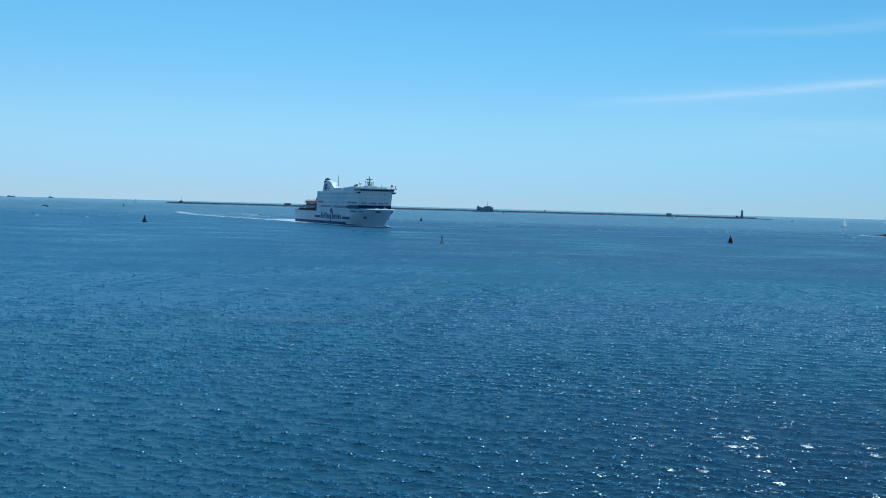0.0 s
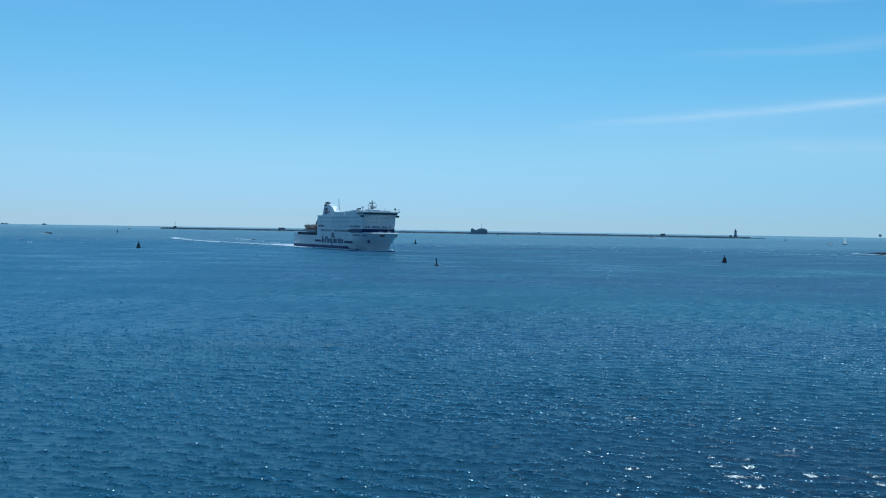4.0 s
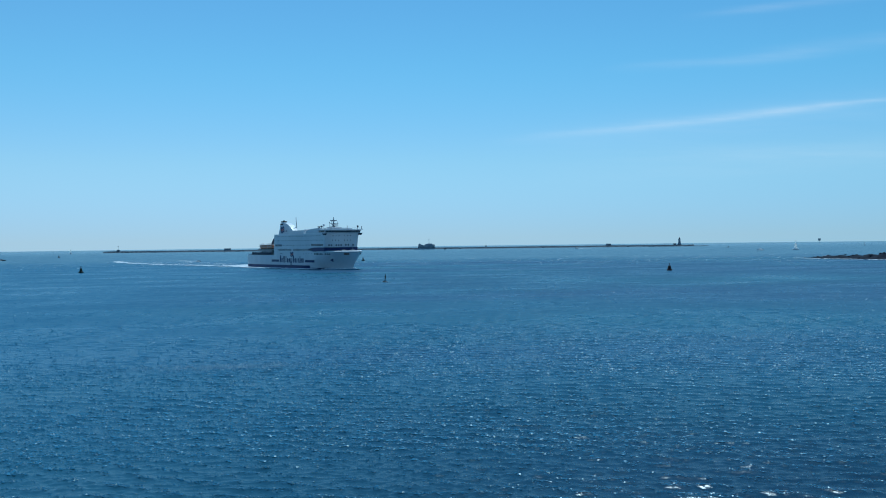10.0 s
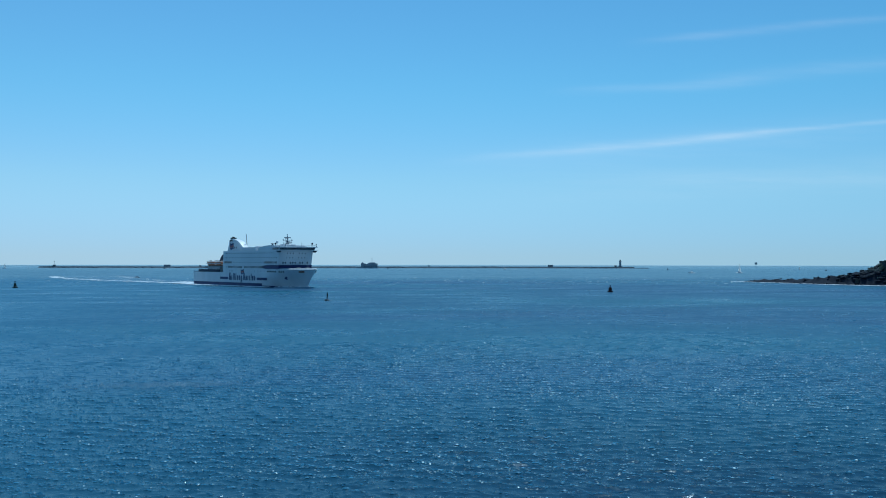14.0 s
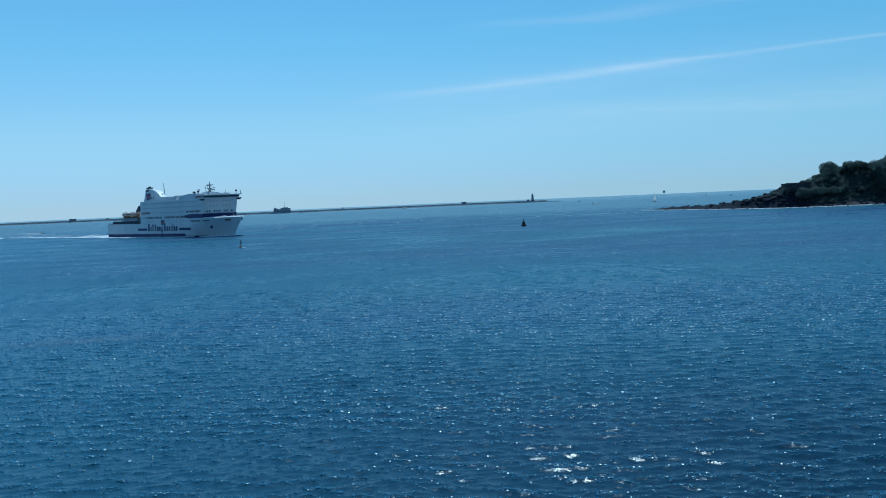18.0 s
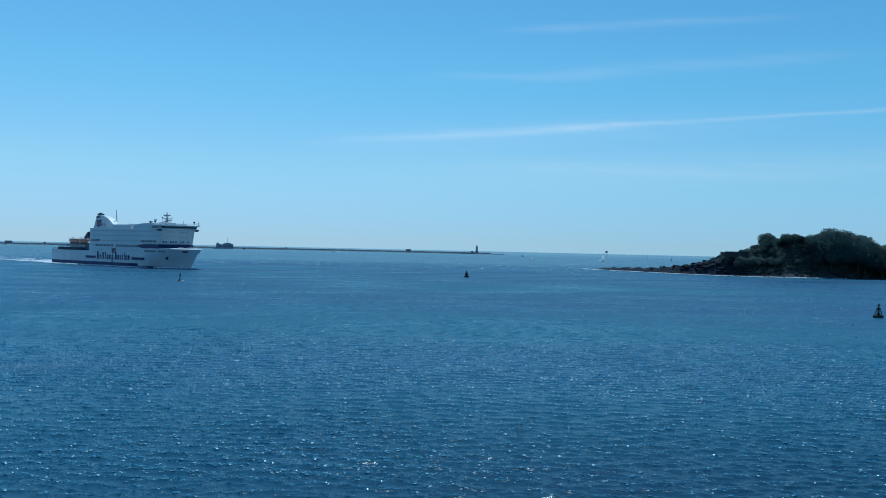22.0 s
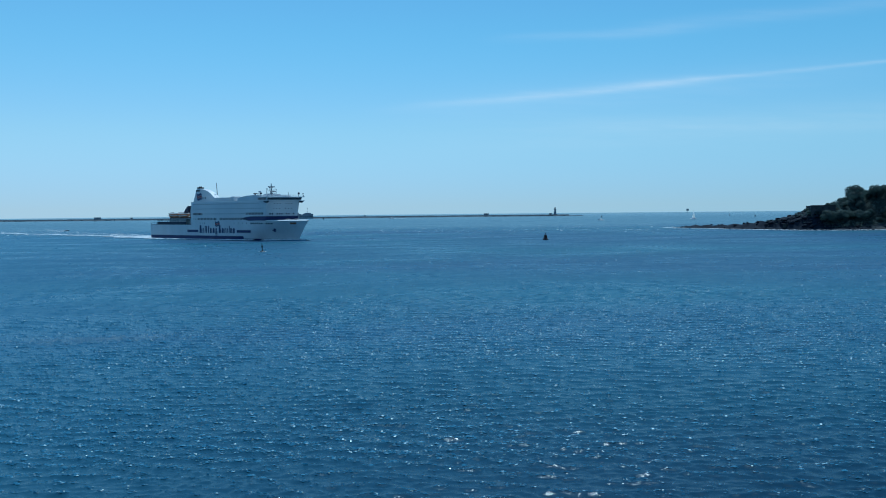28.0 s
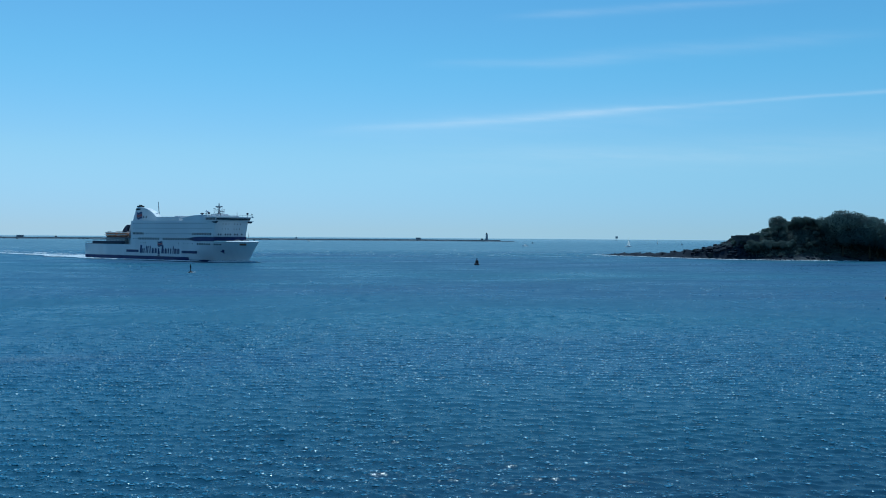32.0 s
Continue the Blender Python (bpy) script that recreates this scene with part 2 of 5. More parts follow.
def let_light_through(mat, colour, share):
    """Thin leaves: part of the light passes through them."""
    k = Nodes(mat.node_tree)
    thin = k.n.new("ShaderNodeBsdfTranslucent")
    thin.inputs["Color"].default_value = (*colour, 1)
    both = k.n.new("ShaderNodeMixShader")
    both.inputs[0].default_value = share
    k.put(both.inputs[1], k.n["Principled BSDF"].outputs[0])
    k.put(both.inputs[2], thin.outputs[0])
    k.put(k.n["Material Output"].inputs["Surface"], both.outputs[0])


let_light_through(LEAF, (0.098, 0.172, 0.162), 0.6)
BARK = material("bark", (0.06, 0.045, 0.03), 0.9, scale=1.0, bump=0.6)
# far woods: distance haze is mixed into this blue-green
HILL = material("hazed_hill_woods", (0.066, 0.130, 0.155), 0.95, second=(0.076, 0.150, 0.160), scale=0.012, mottle=0.3, bump=0.8, bump_scale=0.05)
MASONRY = material("masonry", (0.075, 0.075, 0.075), 0.85, scale=0.3, mottle=0.3, bump=0.5, bump_scale=1.0)
RENDERED = material("pale_render", (0.88, 0.80, 0.58), 0.75, scale=0.4, mottle=0.2)
SAIL = material("sailcloth", (0.80, 0.80, 0.78), 0.7, scale=0.4, mottle=0.06)
let_light_through(SAIL, (0.86, 0.86, 0.84), 0.72)
TIMBER = material("pier_timber", (0.05, 0.04, 0.032), 0.85, scale=0.6, mottle=0.3)

# ---- mesh helpers ----


def mesh_of(name, bm, mat, smooth=False):
    me = bpy.data.meshes.new(name)
    bm.to_mesh(me)
    bm.free()
    me.materials.append(mat)
    if smooth:
        me.polygons.foreach_set("use_smooth", [True] * len(me.polygons))
    return me


def part(name, bm, mat, parent, label="", smooth=False):
    ob = new(name, bm if isinstance(bm, bpy.types.Mesh) else mesh_of(name, bm, mat, smooth))
    ob.parent = parent
    return tagged(ob, label) if label else ob


def thing(name, label, category, place=(0, 0, 0), turn=0, group="", kind=""):
    ob = new(name)
    ob.matrix_basis = pose(*place, 0, 0, turn)
    return tagged(ob, label, category, group, kind)


def box(bm, x0, x1, y0, y1, z0, z1, bevel=0.0, taper=0.0):
    """A box, its top drawn in by taper on all sides."""
    v = [bm.verts.new(p) for p in ((x0, y0, z0), (x1, y0, z0), (x1, y1, z0), (x0, y1, z0),
                                   (x0 + taper, y0 + taper, z1), (x1 - taper, y0 + taper, z1), (x1 - taper, y1 - taper, z1), (x0 + taper, y1 - taper, z1))]
    f = [bm.faces.new([v[i] for i in q]) for q in ((3, 2, 1, 0), (4, 5, 6, 7), (0, 1, 5, 4), (1, 2, 6, 5), (2, 3, 7, 6), (3, 0, 4, 7))]
    if bevel:
        edges = list({e for q in f for e in q.edges})
        bmesh.ops.bevel(bm, geom=edges, offset=bevel, segments=1, affect="EDGES")
    return bm


def boxed(*args, **more):
    return box(bmesh.new(), *args, **more)


def turned(bm, profile, sides=16, centre=(0, 0, 0)):
    """A turned body from rows of (radius, height)."""
    rings = []
    cx, cy, cz = centre
    for r, z in profile:
        rings.append([bm.verts.new((cx + r * math.cos(2 * math.pi * i / sides), cy + r * math.sin(2 * math.pi * i / sides), cz + z)) for i in range(sides)])
    for lo, hi in zip(rings, rings[1:]):
        for i in range(sides):
            j = (i + 1) % sides
            bm.faces.new((lo[i], lo[j], hi[j], hi[i]))
    bm.faces.new(list(reversed(rings[0])))
    bm.faces.new(rings[-1])
    return bm


def lathe(profile, sides=16, centre=(0, 0, 0)):
    return turned(bmesh.new(), profile, sides, centre)


def rod(bm, p, q, r, sides=6, r2=None):
    """A round bar from p to q."""
    p, q = Vector(p), Vector(q)
    side = (q - p).orthogonal().normalized()
    up = (q - p).normalized().cross(side)
    ends = []
    for c, rad in ((p, r), (q, r if r2 is None else r2)):
        ends.append([bm.verts.new(c + rad * (math.cos(2 * math.pi * i / sides) * side + math.sin(2 * math.pi * i / sides) * up)) for i in range(sides)])
    for i in range(sides):
        j = (i + 1) % sides
        bm.faces.new((ends[0][i], ends[0][j], ends[1][j], ends[1][i]))
    bm.faces.new(list(reversed(ends[0])))
    bm.faces.new(ends[1])
    return bm


def rods(*bars):
    bm = bmesh.new()
    for bar in bars:
        rod(bm, *bar)
    return bm


def prism(bm, outline, y0, y1):
    """A side view (x, z) drawn out from y0 to y1."""
    lo = [bm.verts.new((x, y0, z)) for x, z in outline]
    hi = [bm.verts.new((x, y1, z)) for x, z in outline]
    n = len(outline)
    for i in range(n):
        j = (i + 1) % n
        bm.faces.new((lo[i], lo[j], hi[j], hi[i]))
    bm.faces.new(list(reversed(lo)))
    bm.faces.new(hi)
    bmesh.ops.recalc_face_normals(bm, faces=bm.faces)
    return bm


def at_sea(heading, distance, z=0.0):
    """A place on the water: degrees to the left of +y and metres from the camera's foot."""
    a = radians(heading)
    return (-distance * math.sin(a), distance * math.cos(a), z)


# ---- the sea ----


def wave_trains():
    """Length, heading, height, phases of the wind waves: a coherent run of longer waves, and a wider fan of short chop."""
    rng = np.random.RandomState(5)
    rows = []
    for _ in range(34):
        length = 1.3 * (3.6 / 1.3) ** rng.rand()
        rows.append((length, radians(-116 + 27 * rng.randn()), 0.0053 * length * (0.6 + 0.8 * rng.rand()), rng.rand(6), rng.randn(3)))
    for _ in range(26):
        length = 0.6 * (1.5 / 0.6) ** rng.rand()
        rows.append((length, radians(-116 + 38 * rng.randn()), 0.0088 * length * (0.6 + 0.8 * rng.rand()), rng.rand(6), rng.randn(3)))
    return rows


TRAINS = wave_trains()
RINGS = 1500
GROWTH = math.log(900 / 60.0) / (RINGS - 1)
GAP = 0.0023            # between neighbouring points of the sheet, as a share of their distance


def sea_shift(x, y):
    """Sideways pull and height of the wind waves; each train fades out where the sheet's rings are too far apart to carry it."""
    dx, dy, z = np.zeros_like(x), np.zeros_like(x), np.zeros_like(x)
    gap = np.maximum(np.hypot(x, y), 60) * GAP
    for length, way, tall, p, q in TRAINS:
        fade = np.clip((length / 2.5 - gap) / (length / 5.0), 0, 1)
        # crests shift and bend a little, so that no train runs on for ever
        bend = 0.35 * length * np.sin(x * 0.021 * (1 + p[0]) + y * 0.017 * q[0] + 6.283 * p[1])
        swell = 0.6 + 0.6 * np.sin((x * q[1] + y * q[2]) * (0.04 + 0.5 / length) + 6.283 * p[2])
        phase = 2 * math.pi / length * (x * math.cos(way) + y * math.sin(way) + bend) + 6.283 * p[3]
        amount = tall * fade * swell
        wave, pull = np.sin(phase), np.cos(phase)
        z += amount * (wave + 0.25 * wave * wave)
        # crests are sharp and troughs are round
        dx += 0.6 * amount * pull * math.cos(way)
        dy += 0.6 * amount * pull * math.sin(way)
    return dx, dy, z


def sheet(name, co, faces, mat, smooth=True):
    """A smooth mesh from arrays of points and of faces with equal corners."""
    me = bpy.data.meshes.new(name)
    me.vertices.add(len(co))
    me.vertices.foreach_set("co", co.astype(np.float32).ravel())
    me.loops.add(faces.size)
    me.loops.foreach_set("vertex_index", faces.ravel().astype(np.int32))
    me.polygons.add(len(faces))
    me.polygons.foreach_set("loop_start", np.arange(0, faces.size, faces.shape[1], dtype=np.int32))
    me.polygons.foreach_set("use_smooth", np.full(len(faces), smooth, dtype=bool))
    me.update(calc_edges=True)
    me.materials.append(mat)
    return me


def make_sea():
    """One sheet to the horizon; rings close together near the shore, wind waves in the mesh, ripples in the material."""
    inner = np.array([0.01, 20.0, 45.0])
    outer = 900.0 * np.exp(math.log(4950 / 900.0) / 130 * np.arange(1, 131))
    rad = np.concatenate([inner, 60.0 * np.exp(GROWTH * np.arange(RINGS)), outer])
    fine = np.radians(np.linspace(-43.5, 27.5, 540))          # to the right is negative
    coarse = np.radians(np.linspace(27.5, 316.5, 60)[1:-1])
    ang = np.concatenate([fine, coarse])
    n, m = len(rad), len(ang)
    r, a = np.meshgrid(rad, ang, indexing="ij")
    x, y = -r * np.sin(a), r * np.cos(a)
    dx, dy, z = sea_shift(x, y)
    co = np.stack([x + dx, y + dy, z], -1).reshape(-1, 3)
    i, j = np.meshgrid(np.arange(n - 1), np.arange(m), indexing="ij")
    k = (j + 1) % m
    quads = np.stack([i * m + j, (i + 1) * m + j, (i + 1) * m + k, i * m + k], -1).reshape(-1, 4)[:, ::-1]
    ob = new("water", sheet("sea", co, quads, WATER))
    return tagged(ob, "deep blue rippled sea water glittering in the sun", "sea", kind="structure")


def make_wavelets(parent, chosen, mat, seed):
    """Short steep wavelets that stand on the crests of the wind waves: little ridges, each with a front of its own steepness."""
    rng = np.random.RandomState(seed)
    sets = []
    for count, near, far, wide, deep, mean, crest in chosen:
        r = 1.0 / rng.uniform(1.0 / far, 1.0 / near, count)
        a = np.radians(rng.uniform(-46, 30, count))
        s = 0.5 + 1.0 * rng.rand(count) ** 2
        sets.append(np.stack([-r * np.sin(a), r * np.cos(a), wide * s, deep * s, rng.normal(mean, 8.0, count), np.full(count, crest), np.full(count, near if crest > 0 and near > 70 else near / 2)], -1))
    every = np.concatenate(sets)
    x, y = every[:, 0], every[:, 1]
    dx, dy, z = sea_shift(x, y)
    # they come in groups, as gusts raise them, and ride on the higher crests
    gust = np.sin(x * 0.055 + 2.0 * np.sin(y * 0.013)) + np.sin(y * 0.031 + 1.7 * np.sin(x * 0.021))
    keep = gust + rng.uniform(-2.4, 2.4, len(x)) > -0.6
    keep &= z > every[:, 5] * (1 + 0.3 * rng.randn(len(x)))
    keep &= rng.rand(len(x)) < (np.hypot(x, y) - every[:, 6]) / (0.9 * every[:, 6]) + 0.02
    lee = (np.hypot(x, y) > 430) & (x > 0.44 * y) & (rng.rand(len(x)) < 0.88)     # smooth water under the island
    keep &= ~lee
    x, y = x[keep] + dx[keep], y[keep] + dy[keep]
    base = z[keep] + 0.004 + 0.00005 * np.hypot(x, y)
    _, _, wide, deep, lean, _, _ = every[keep].T
    n = len(x)
    steep = np.tan(np.radians(np.clip(lean, 3, 48)))
    turn = rng.normal(-0.22, 0.38, n)
    c, d = np.cos(turn), np.sin(turn)
    pts = []
    for u0, v0, up in ((-1.0, 0.1, 0.0), (-0.25, -0.9, 0.0), (0.3, -1.0, 0.0), (1.0, 0.0, 0.0), (0.1, 1.7, 0.0), (-0.35, 0.05, 0.9), (0.3, 0.0, 1.0)):
        u, v = u0 * wide, v0 * deep
        pts.append(np.stack([x + u * c - v * d, y + u * d + v * c, base + up * deep * steep], -1))
    co = np.stack(pts, 1)
    tris = np.array([(0, 1, 5), (1, 2, 6), (1, 6, 5), (2, 3, 6), (3, 4, 6), (6, 4, 5), (4, 0, 5)])
    faces = (np.arange(n)[:, None, None] * 7 + tris[None]).reshape(-1, 3)
    ob = new("wavelets", sheet("wavelets", co.reshape(-1, 3), faces, mat, False))
    ob.parent = parent
    tagged(ob, kind="stuff")


# how many, from and to which distance, half-width and depth in metres, steepness in degrees, height of the crests that carry them
WAVELETS = ((420000, 62, 200, 0.11, 0.075, 26, 0.098), (420000, 95, 480, 0.20, 0.12, 28, 0.064), (80000, 300, 900, 0.32, 0.18, 28, 0.012), (2500, 600, 2600, 0.50, 0.22, 29, -1), (15000, 820, 1300, 0.62, 0.28, 31, -1))

water = make_sea()
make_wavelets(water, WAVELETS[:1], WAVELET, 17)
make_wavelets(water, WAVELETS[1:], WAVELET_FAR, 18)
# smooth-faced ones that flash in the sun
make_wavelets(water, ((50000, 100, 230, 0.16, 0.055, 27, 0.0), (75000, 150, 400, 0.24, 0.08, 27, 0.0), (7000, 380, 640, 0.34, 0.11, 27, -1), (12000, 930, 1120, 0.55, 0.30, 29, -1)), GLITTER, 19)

# ---- the ferry ----
BEAM = 13.4


def hull_half(x, z):
    """Half the hull's breadth at x along it and z over the water."""
    k = max(0.0, min(1.0, z / 12.8))
    stem = 73.5 + 9.6 * k
    start = 14 + 28 * k
    s = max(0.0, (x - start) / (stem - start))
    half = BEAM * max(0.0, 1 - s ** (1.75 + 1.6 * k))
    if x < -60:
        half *= 1 - 0.10 * ((-60 - x) / 24) ** 2 * (1 - 0.5 * k)
    return half


def hull_skin(x0, x1, z0, z1, proud=0.0, rows=8, columns=46, closed=True, inward=0.0):
    """A stretch of the hull between two heights; x1 None: up to the stem; inward: how far its top leans in."""
    bm = bmesh.new()
    sides = []
    for sign in (-1, 1):
        grid = []
        for r in range(rows + 1):
            z = z0 + (z1 - z0) * r / rows
            stem = 73.5 + 9.6 * max(0.0, min(1.0, z / 12.8))
            end = stem if x1 is None else x1
            line = []
            for c in range(columns + 1):
                u = c / columns
                x = x0 + (end - x0) * (1 - (1 - u) ** 1.5)
                out = proud - inward * r / rows
                half = max(0.0, hull_half(x, z) + out)
                line.append(bm.verts.new((x + (out if u == 1 and x1 is None else 0), sign * half, z)))
            grid.append(line)
        for lo, hi in zip(grid, grid[1:]):
            for c in range(columns):
                q = (lo[c], lo[c + 1], hi[c + 1], hi[c])
                bm.faces.new(q if sign < 0 else q[::-1])
        sides.append(grid)
    if closed:
        for row in (0, rows):
            for c in range(columns):
                q = (sides[0][row][c], sides[0][row][c + 1], sides[1][row][c + 1], sides[1][row][c])
                bm.faces.new(q if row else q[::-1])
        for r in range(rows):
            bm.faces.new((sides[1][r][0], sides[0][r][0], sides[0][r + 1][0], sides[1][r + 1][0]))
    bmesh.ops.remove_doubles(bm, verts=bm.verts, dist=0.002)
    return bm


def arch(points, y0, y1):
    return prism(bmesh.new(), points, y0, y1)


def make_ferry():
    ship = thing("ferry", "white passenger ferry with dark blue band, under way on the sea", "ship")
    hull = part("hull", hull_skin(-84, None, -1.6, 10.2), HULL_WHITE, ship, "white steel hull with raked bow")
    part("lower_strake", hull_skin(-83.9, 31.5, -1.5, 2.7, 0.12, 4, 30), HULL_BLUE, hull, "dark blue lower hull")
    # waterline stripe, drawn taller to stand in for the shadow under the bow
    part("boot_top", hull_skin(31.6, None, -1.5, 1.05, 0.08, 2, 24), HULL_BLUE, hull, "dark blue waterline stripe, heightened for the waterline shadow")
    part("upper_hull", hull_skin(-29.5, None, 10.21, 12.8, 0.0, 3, 40), HULL_WHITE, hull)
    part("rubbing_strake", hull_skin(-84, 40, 3.55, 3.85, 0.16, 1, 20), HULL_WHITE, hull)
    # bow bulwark rail: bright capping along the edge
    part("bulwark_rail", hull_skin(40, None, 12.81, 12.95, 0.45, 1, 30), DECK_WHITE, hull, "white bulwark capping")
    part("bulwark_top", hull_skin(44, None, 12.96, 13.45, 0.45, 2, 30, inward=1.15), DECK_WHITE, hull, "sunlit white rounded bulwark top")
    # anchor, in its pocket
    for sign in (-1, 1):
        bm = boxed(-0.8, 0.8, -0.25, 0.25, -1.3, 1.1, bevel=0.2)
        rod(bm, (-1.3, 0, -1.0), (1.3, 0, -1.0), 0.3)
        a = part("anchor", bm, HULL_BLUE, hull, "dark blue anchor")
        y = hull_half(61.0, 7.2)
        a.matrix_basis = pose(61.0, sign * (y + 0.15), 7.2, 0, 25, -sign * 28)
    # mooring openings in the bow
    slot = mesh_of("mooring_port", boxed(-0.75, 0.75, -0.12, 0.12, -0.55, 0.55, bevel=0.1), GLASS)
    for i in range(10):
        for sign in (-1, 1):
            if i == 6:
                continue
            x = 41.0 + 2.2 * i
            p = part("mooring_port", slot, GLASS, hull)
            z = 11.2
            slope = (hull_half(x + 0.5, z) - hull_half(x - 0.5, z))
            p.matrix_basis = pose(x, sign * (hull_half(x, z) + 0.02), z, 0, 0, sign * math.degrees(math.atan(slope)))
    for x in (75.2,):
        for sign in (-1, 1):
            p = part("hawse_opening", boxed(-2.1, 2.1, -0.25, 0.25, -0.75, 0.8, bevel=0.15), RUST, hull, "dark brown mooring opening")
            slope = hull_half(x + 0.5, 11.4) - hull_half(x - 0.5, 11.4)
            p.matrix_basis = pose(x, sign * hull_half(x, 11.4), 11.4, 0, 0, sign * math.degrees(math.atan(slope)))

    # the house: sides flush with the hull
    house = part("superstructure", arch([(-29.5, 12.81), (55.5, 12.81), (58.5, 26.0), (-28.8, 26.0)], -BEAM + 0.02, BEAM - 0.02), HULL_WHITE, ship, "white passenger decks")
    part("aft_wall", boxed(-29.4, -27.5, -BEAM + 0.3, BEAM - 0.3, 10.21, 12.8), HULL_WHITE, house)
    part("sun_deck_house", arch([(-4, 26.16), (20.5, 26.16), (20.0, 28.8), (-4, 28.8)], -BEAM + 1.6, BEAM - 1.6), HULL_WHITE, house)
    part("deck_edge", boxed(-28.9, 58.4, -BEAM - 0.12, BEAM + 0.12, 25.82, 26.15, bevel=0.05), DECK_WHITE, house, "white deck edge")
    for z in (16.1, 19.6, 22.9):
        part("deck_line", boxed(-28.9, 50, -BEAM - 0.05, BEAM + 0.05, z, z + 0.16), HULL_WHITE, house)
    # blue band round the front, running to a point on either side
    for sign in (-1, 1):
        y = sign * (BEAM + 0.02)
        part("blue_band", arch([(30.5, 14.5), (34, 13.6), (38, 12.98), (56.2, 12.98), (56.9, 15.9), (40, 15.9), (34, 15.3)], min(y, y - sign * 0.3), max(y, y - sign * 0.3)), HULL_BLUE, house, "dark blue band")
    bm = bmesh.new()
    q = [bm.verts.new(p) for p in ((55.62, -BEAM, 12.95), (55.62, BEAM, 12.95), (56.30, BEAM, 15.9), (56.30, -BEAM, 15.9))]
    bm.faces.new(q)
    g = bmesh.ops.extrude_face_region(bm, geom=bm.faces[:])
    bmesh.ops.translate(bm, verts=[v for v in g["geom"] if isinstance(v, bmesh.types.BMVert)], vec=(0.35, 0, 0))
    bmesh.ops.recalc_face_normals(bm, faces=bm.faces)
    part("front_band", bm, HULL_BLUE, house, "dark blue band across the front")
    # arched saloon roof before the funnel's deck
    curve = [(24.5, 26.16)]
    for i in range(11):
        u = i / 10
        curve.append((25.0 + 25.5 * u, 26.2 + 3.7 * math.sin(math.pi * min(1, 0.10 + 0.52 * u ** 0.85)) ** 0.75))
    curve.append((50.5, 26.16))
    part("roof_ventilator", lathe([(0.5, 0), (0.5, 0.7), (1.3, 0.75), (1.25, 1.2), (0.4, 1.5)], 12, (40.0, -9.0, 29.9)), DECK_DARK, house, "dark mushroom ventilator")
    part("arched_roof", arch(curve, -BEAM + 0.8, BEAM - 0.8), HULL_WHITE, house, "white arched roof")
    # the bridge and its wings
    bridge = part("bridge", arch([(49.5, 26.17), (58.8, 26.17), (60.4, 28.3), (49.5, 28.3)], -BEAM - 1.0, BEAM + 1.0), HULL_WHITE, house, "bridge with overhanging wings")
    part("bridge_roof", boxed(48.5, 61.6, -BEAM - 2.2, BEAM + 2.2, 28.31, 28.75, bevel=0.08), DECK_WHITE, bridge, "sunlit white bridge roof")
    part("wing_floor", boxed(52.0, 61.8, -BEAM - 2.1, BEAM + 2.1, 25.9, 26.16, bevel=0.05), DECK_WHITE, bridge)
    for sign in (-1, 1):
        y0, y1 = sorted((sign * (BEAM + 0.1), sign * (BEAM + 1.9)))
        part("wing_bracket", arch([(56.5, 25.89), (60.8, 25.89), (60.4, 25.4), (59.4, 24.7), (58.6, 24.7)], y0, y1), DECK_DARK, bridge, "dark bracket under the bridge wing")
        part("wing_lamp", boxed(60.6, 61.3, min(sign * 14.6, sign * 15.2), max(sign * 14.6, sign * 15.2), 28.76, 29.3, bevel=0.1), STEEL, bridge)
    pane = mesh_of("bridge_window", boxed(-0.1, 0.1, -0.50, 0.50, -0.62, 0.62, bevel=0.05), GLASS)
    for i in range(-11, 12):
        p = part("bridge_window", pane, GLASS, bridge)
        p.matrix_basis = pose(59.75, i * 1.22, 27.35, 0, 36.9, 0)
    for i in range(7):
        for sign in (-1, 1):
            p = part("bridge_window", pane, GLASS, bridge)
            p.matrix_basis = pose(50.6 + 1.3 * i, sign * (BEAM + 1.0), 27.35, 0, 0, 90)

    # cabin windows
    small = mesh_of("window", boxed(-0.3, 0.3, -0.06, 0.06, -0.32, 0.32, bevel=0.06), GLASS)
    large = mesh_of("saloon_window", boxed(-0.52, 0.52, -0.06, 0.06, -0.74, 0.74, bevel=0.08), GLASS)
    rows = [(24.4, -26, 50, 2.5, small, "window"), (21.2, -26, 54, 2.5, small, "window"),
            (17.7, -26.5, -15, 1.55, large, "saloon_window"), (17.7, -12, 33, 2.5, small, "window"), (17.7, 36, 54, 1.6, large, "saloon_window"),
            (14.25, -20, 2, 1.75, large, "saloon_window"), (14.25, 6, 36, 1.75, large, "saloon_window"), (14.25, -26, -21, 2.5, small, "window"),
            (11.4, 22, 36, 4.6, small, "window"), (11.4, -18, -12, 2.5, small, "window")]
    for z, x0, x1, gap, me, name in rows:
        for i in range(int((x1 - x0) / gap) + 1):
            for sign in (-1, 1):
                p = part(name, me, GLASS, house)
                p.location = (x0 + i * gap, sign * (BEAM + 0.01), z)
    for z, me, name, gap in ((24.2, small, "window", 2.4), (21.0, small, "window", 2.4), (17.7, large, "saloon_window", 1.95)):
        x = 55.5 + 3.0 * (z - 12.81) / 13.19
        n = int(11.5 / gap)
        for i in range(-n, n + 1):
            if z > 20 and i % 4 == 0:
                continue
            if z < 20 and i in (-3, 1, 4):
                continue
            p = part(name, me, GLASS, house)
            p.matrix_basis = pose(x + 0.02, i * gap, z, 0, 0, 90)

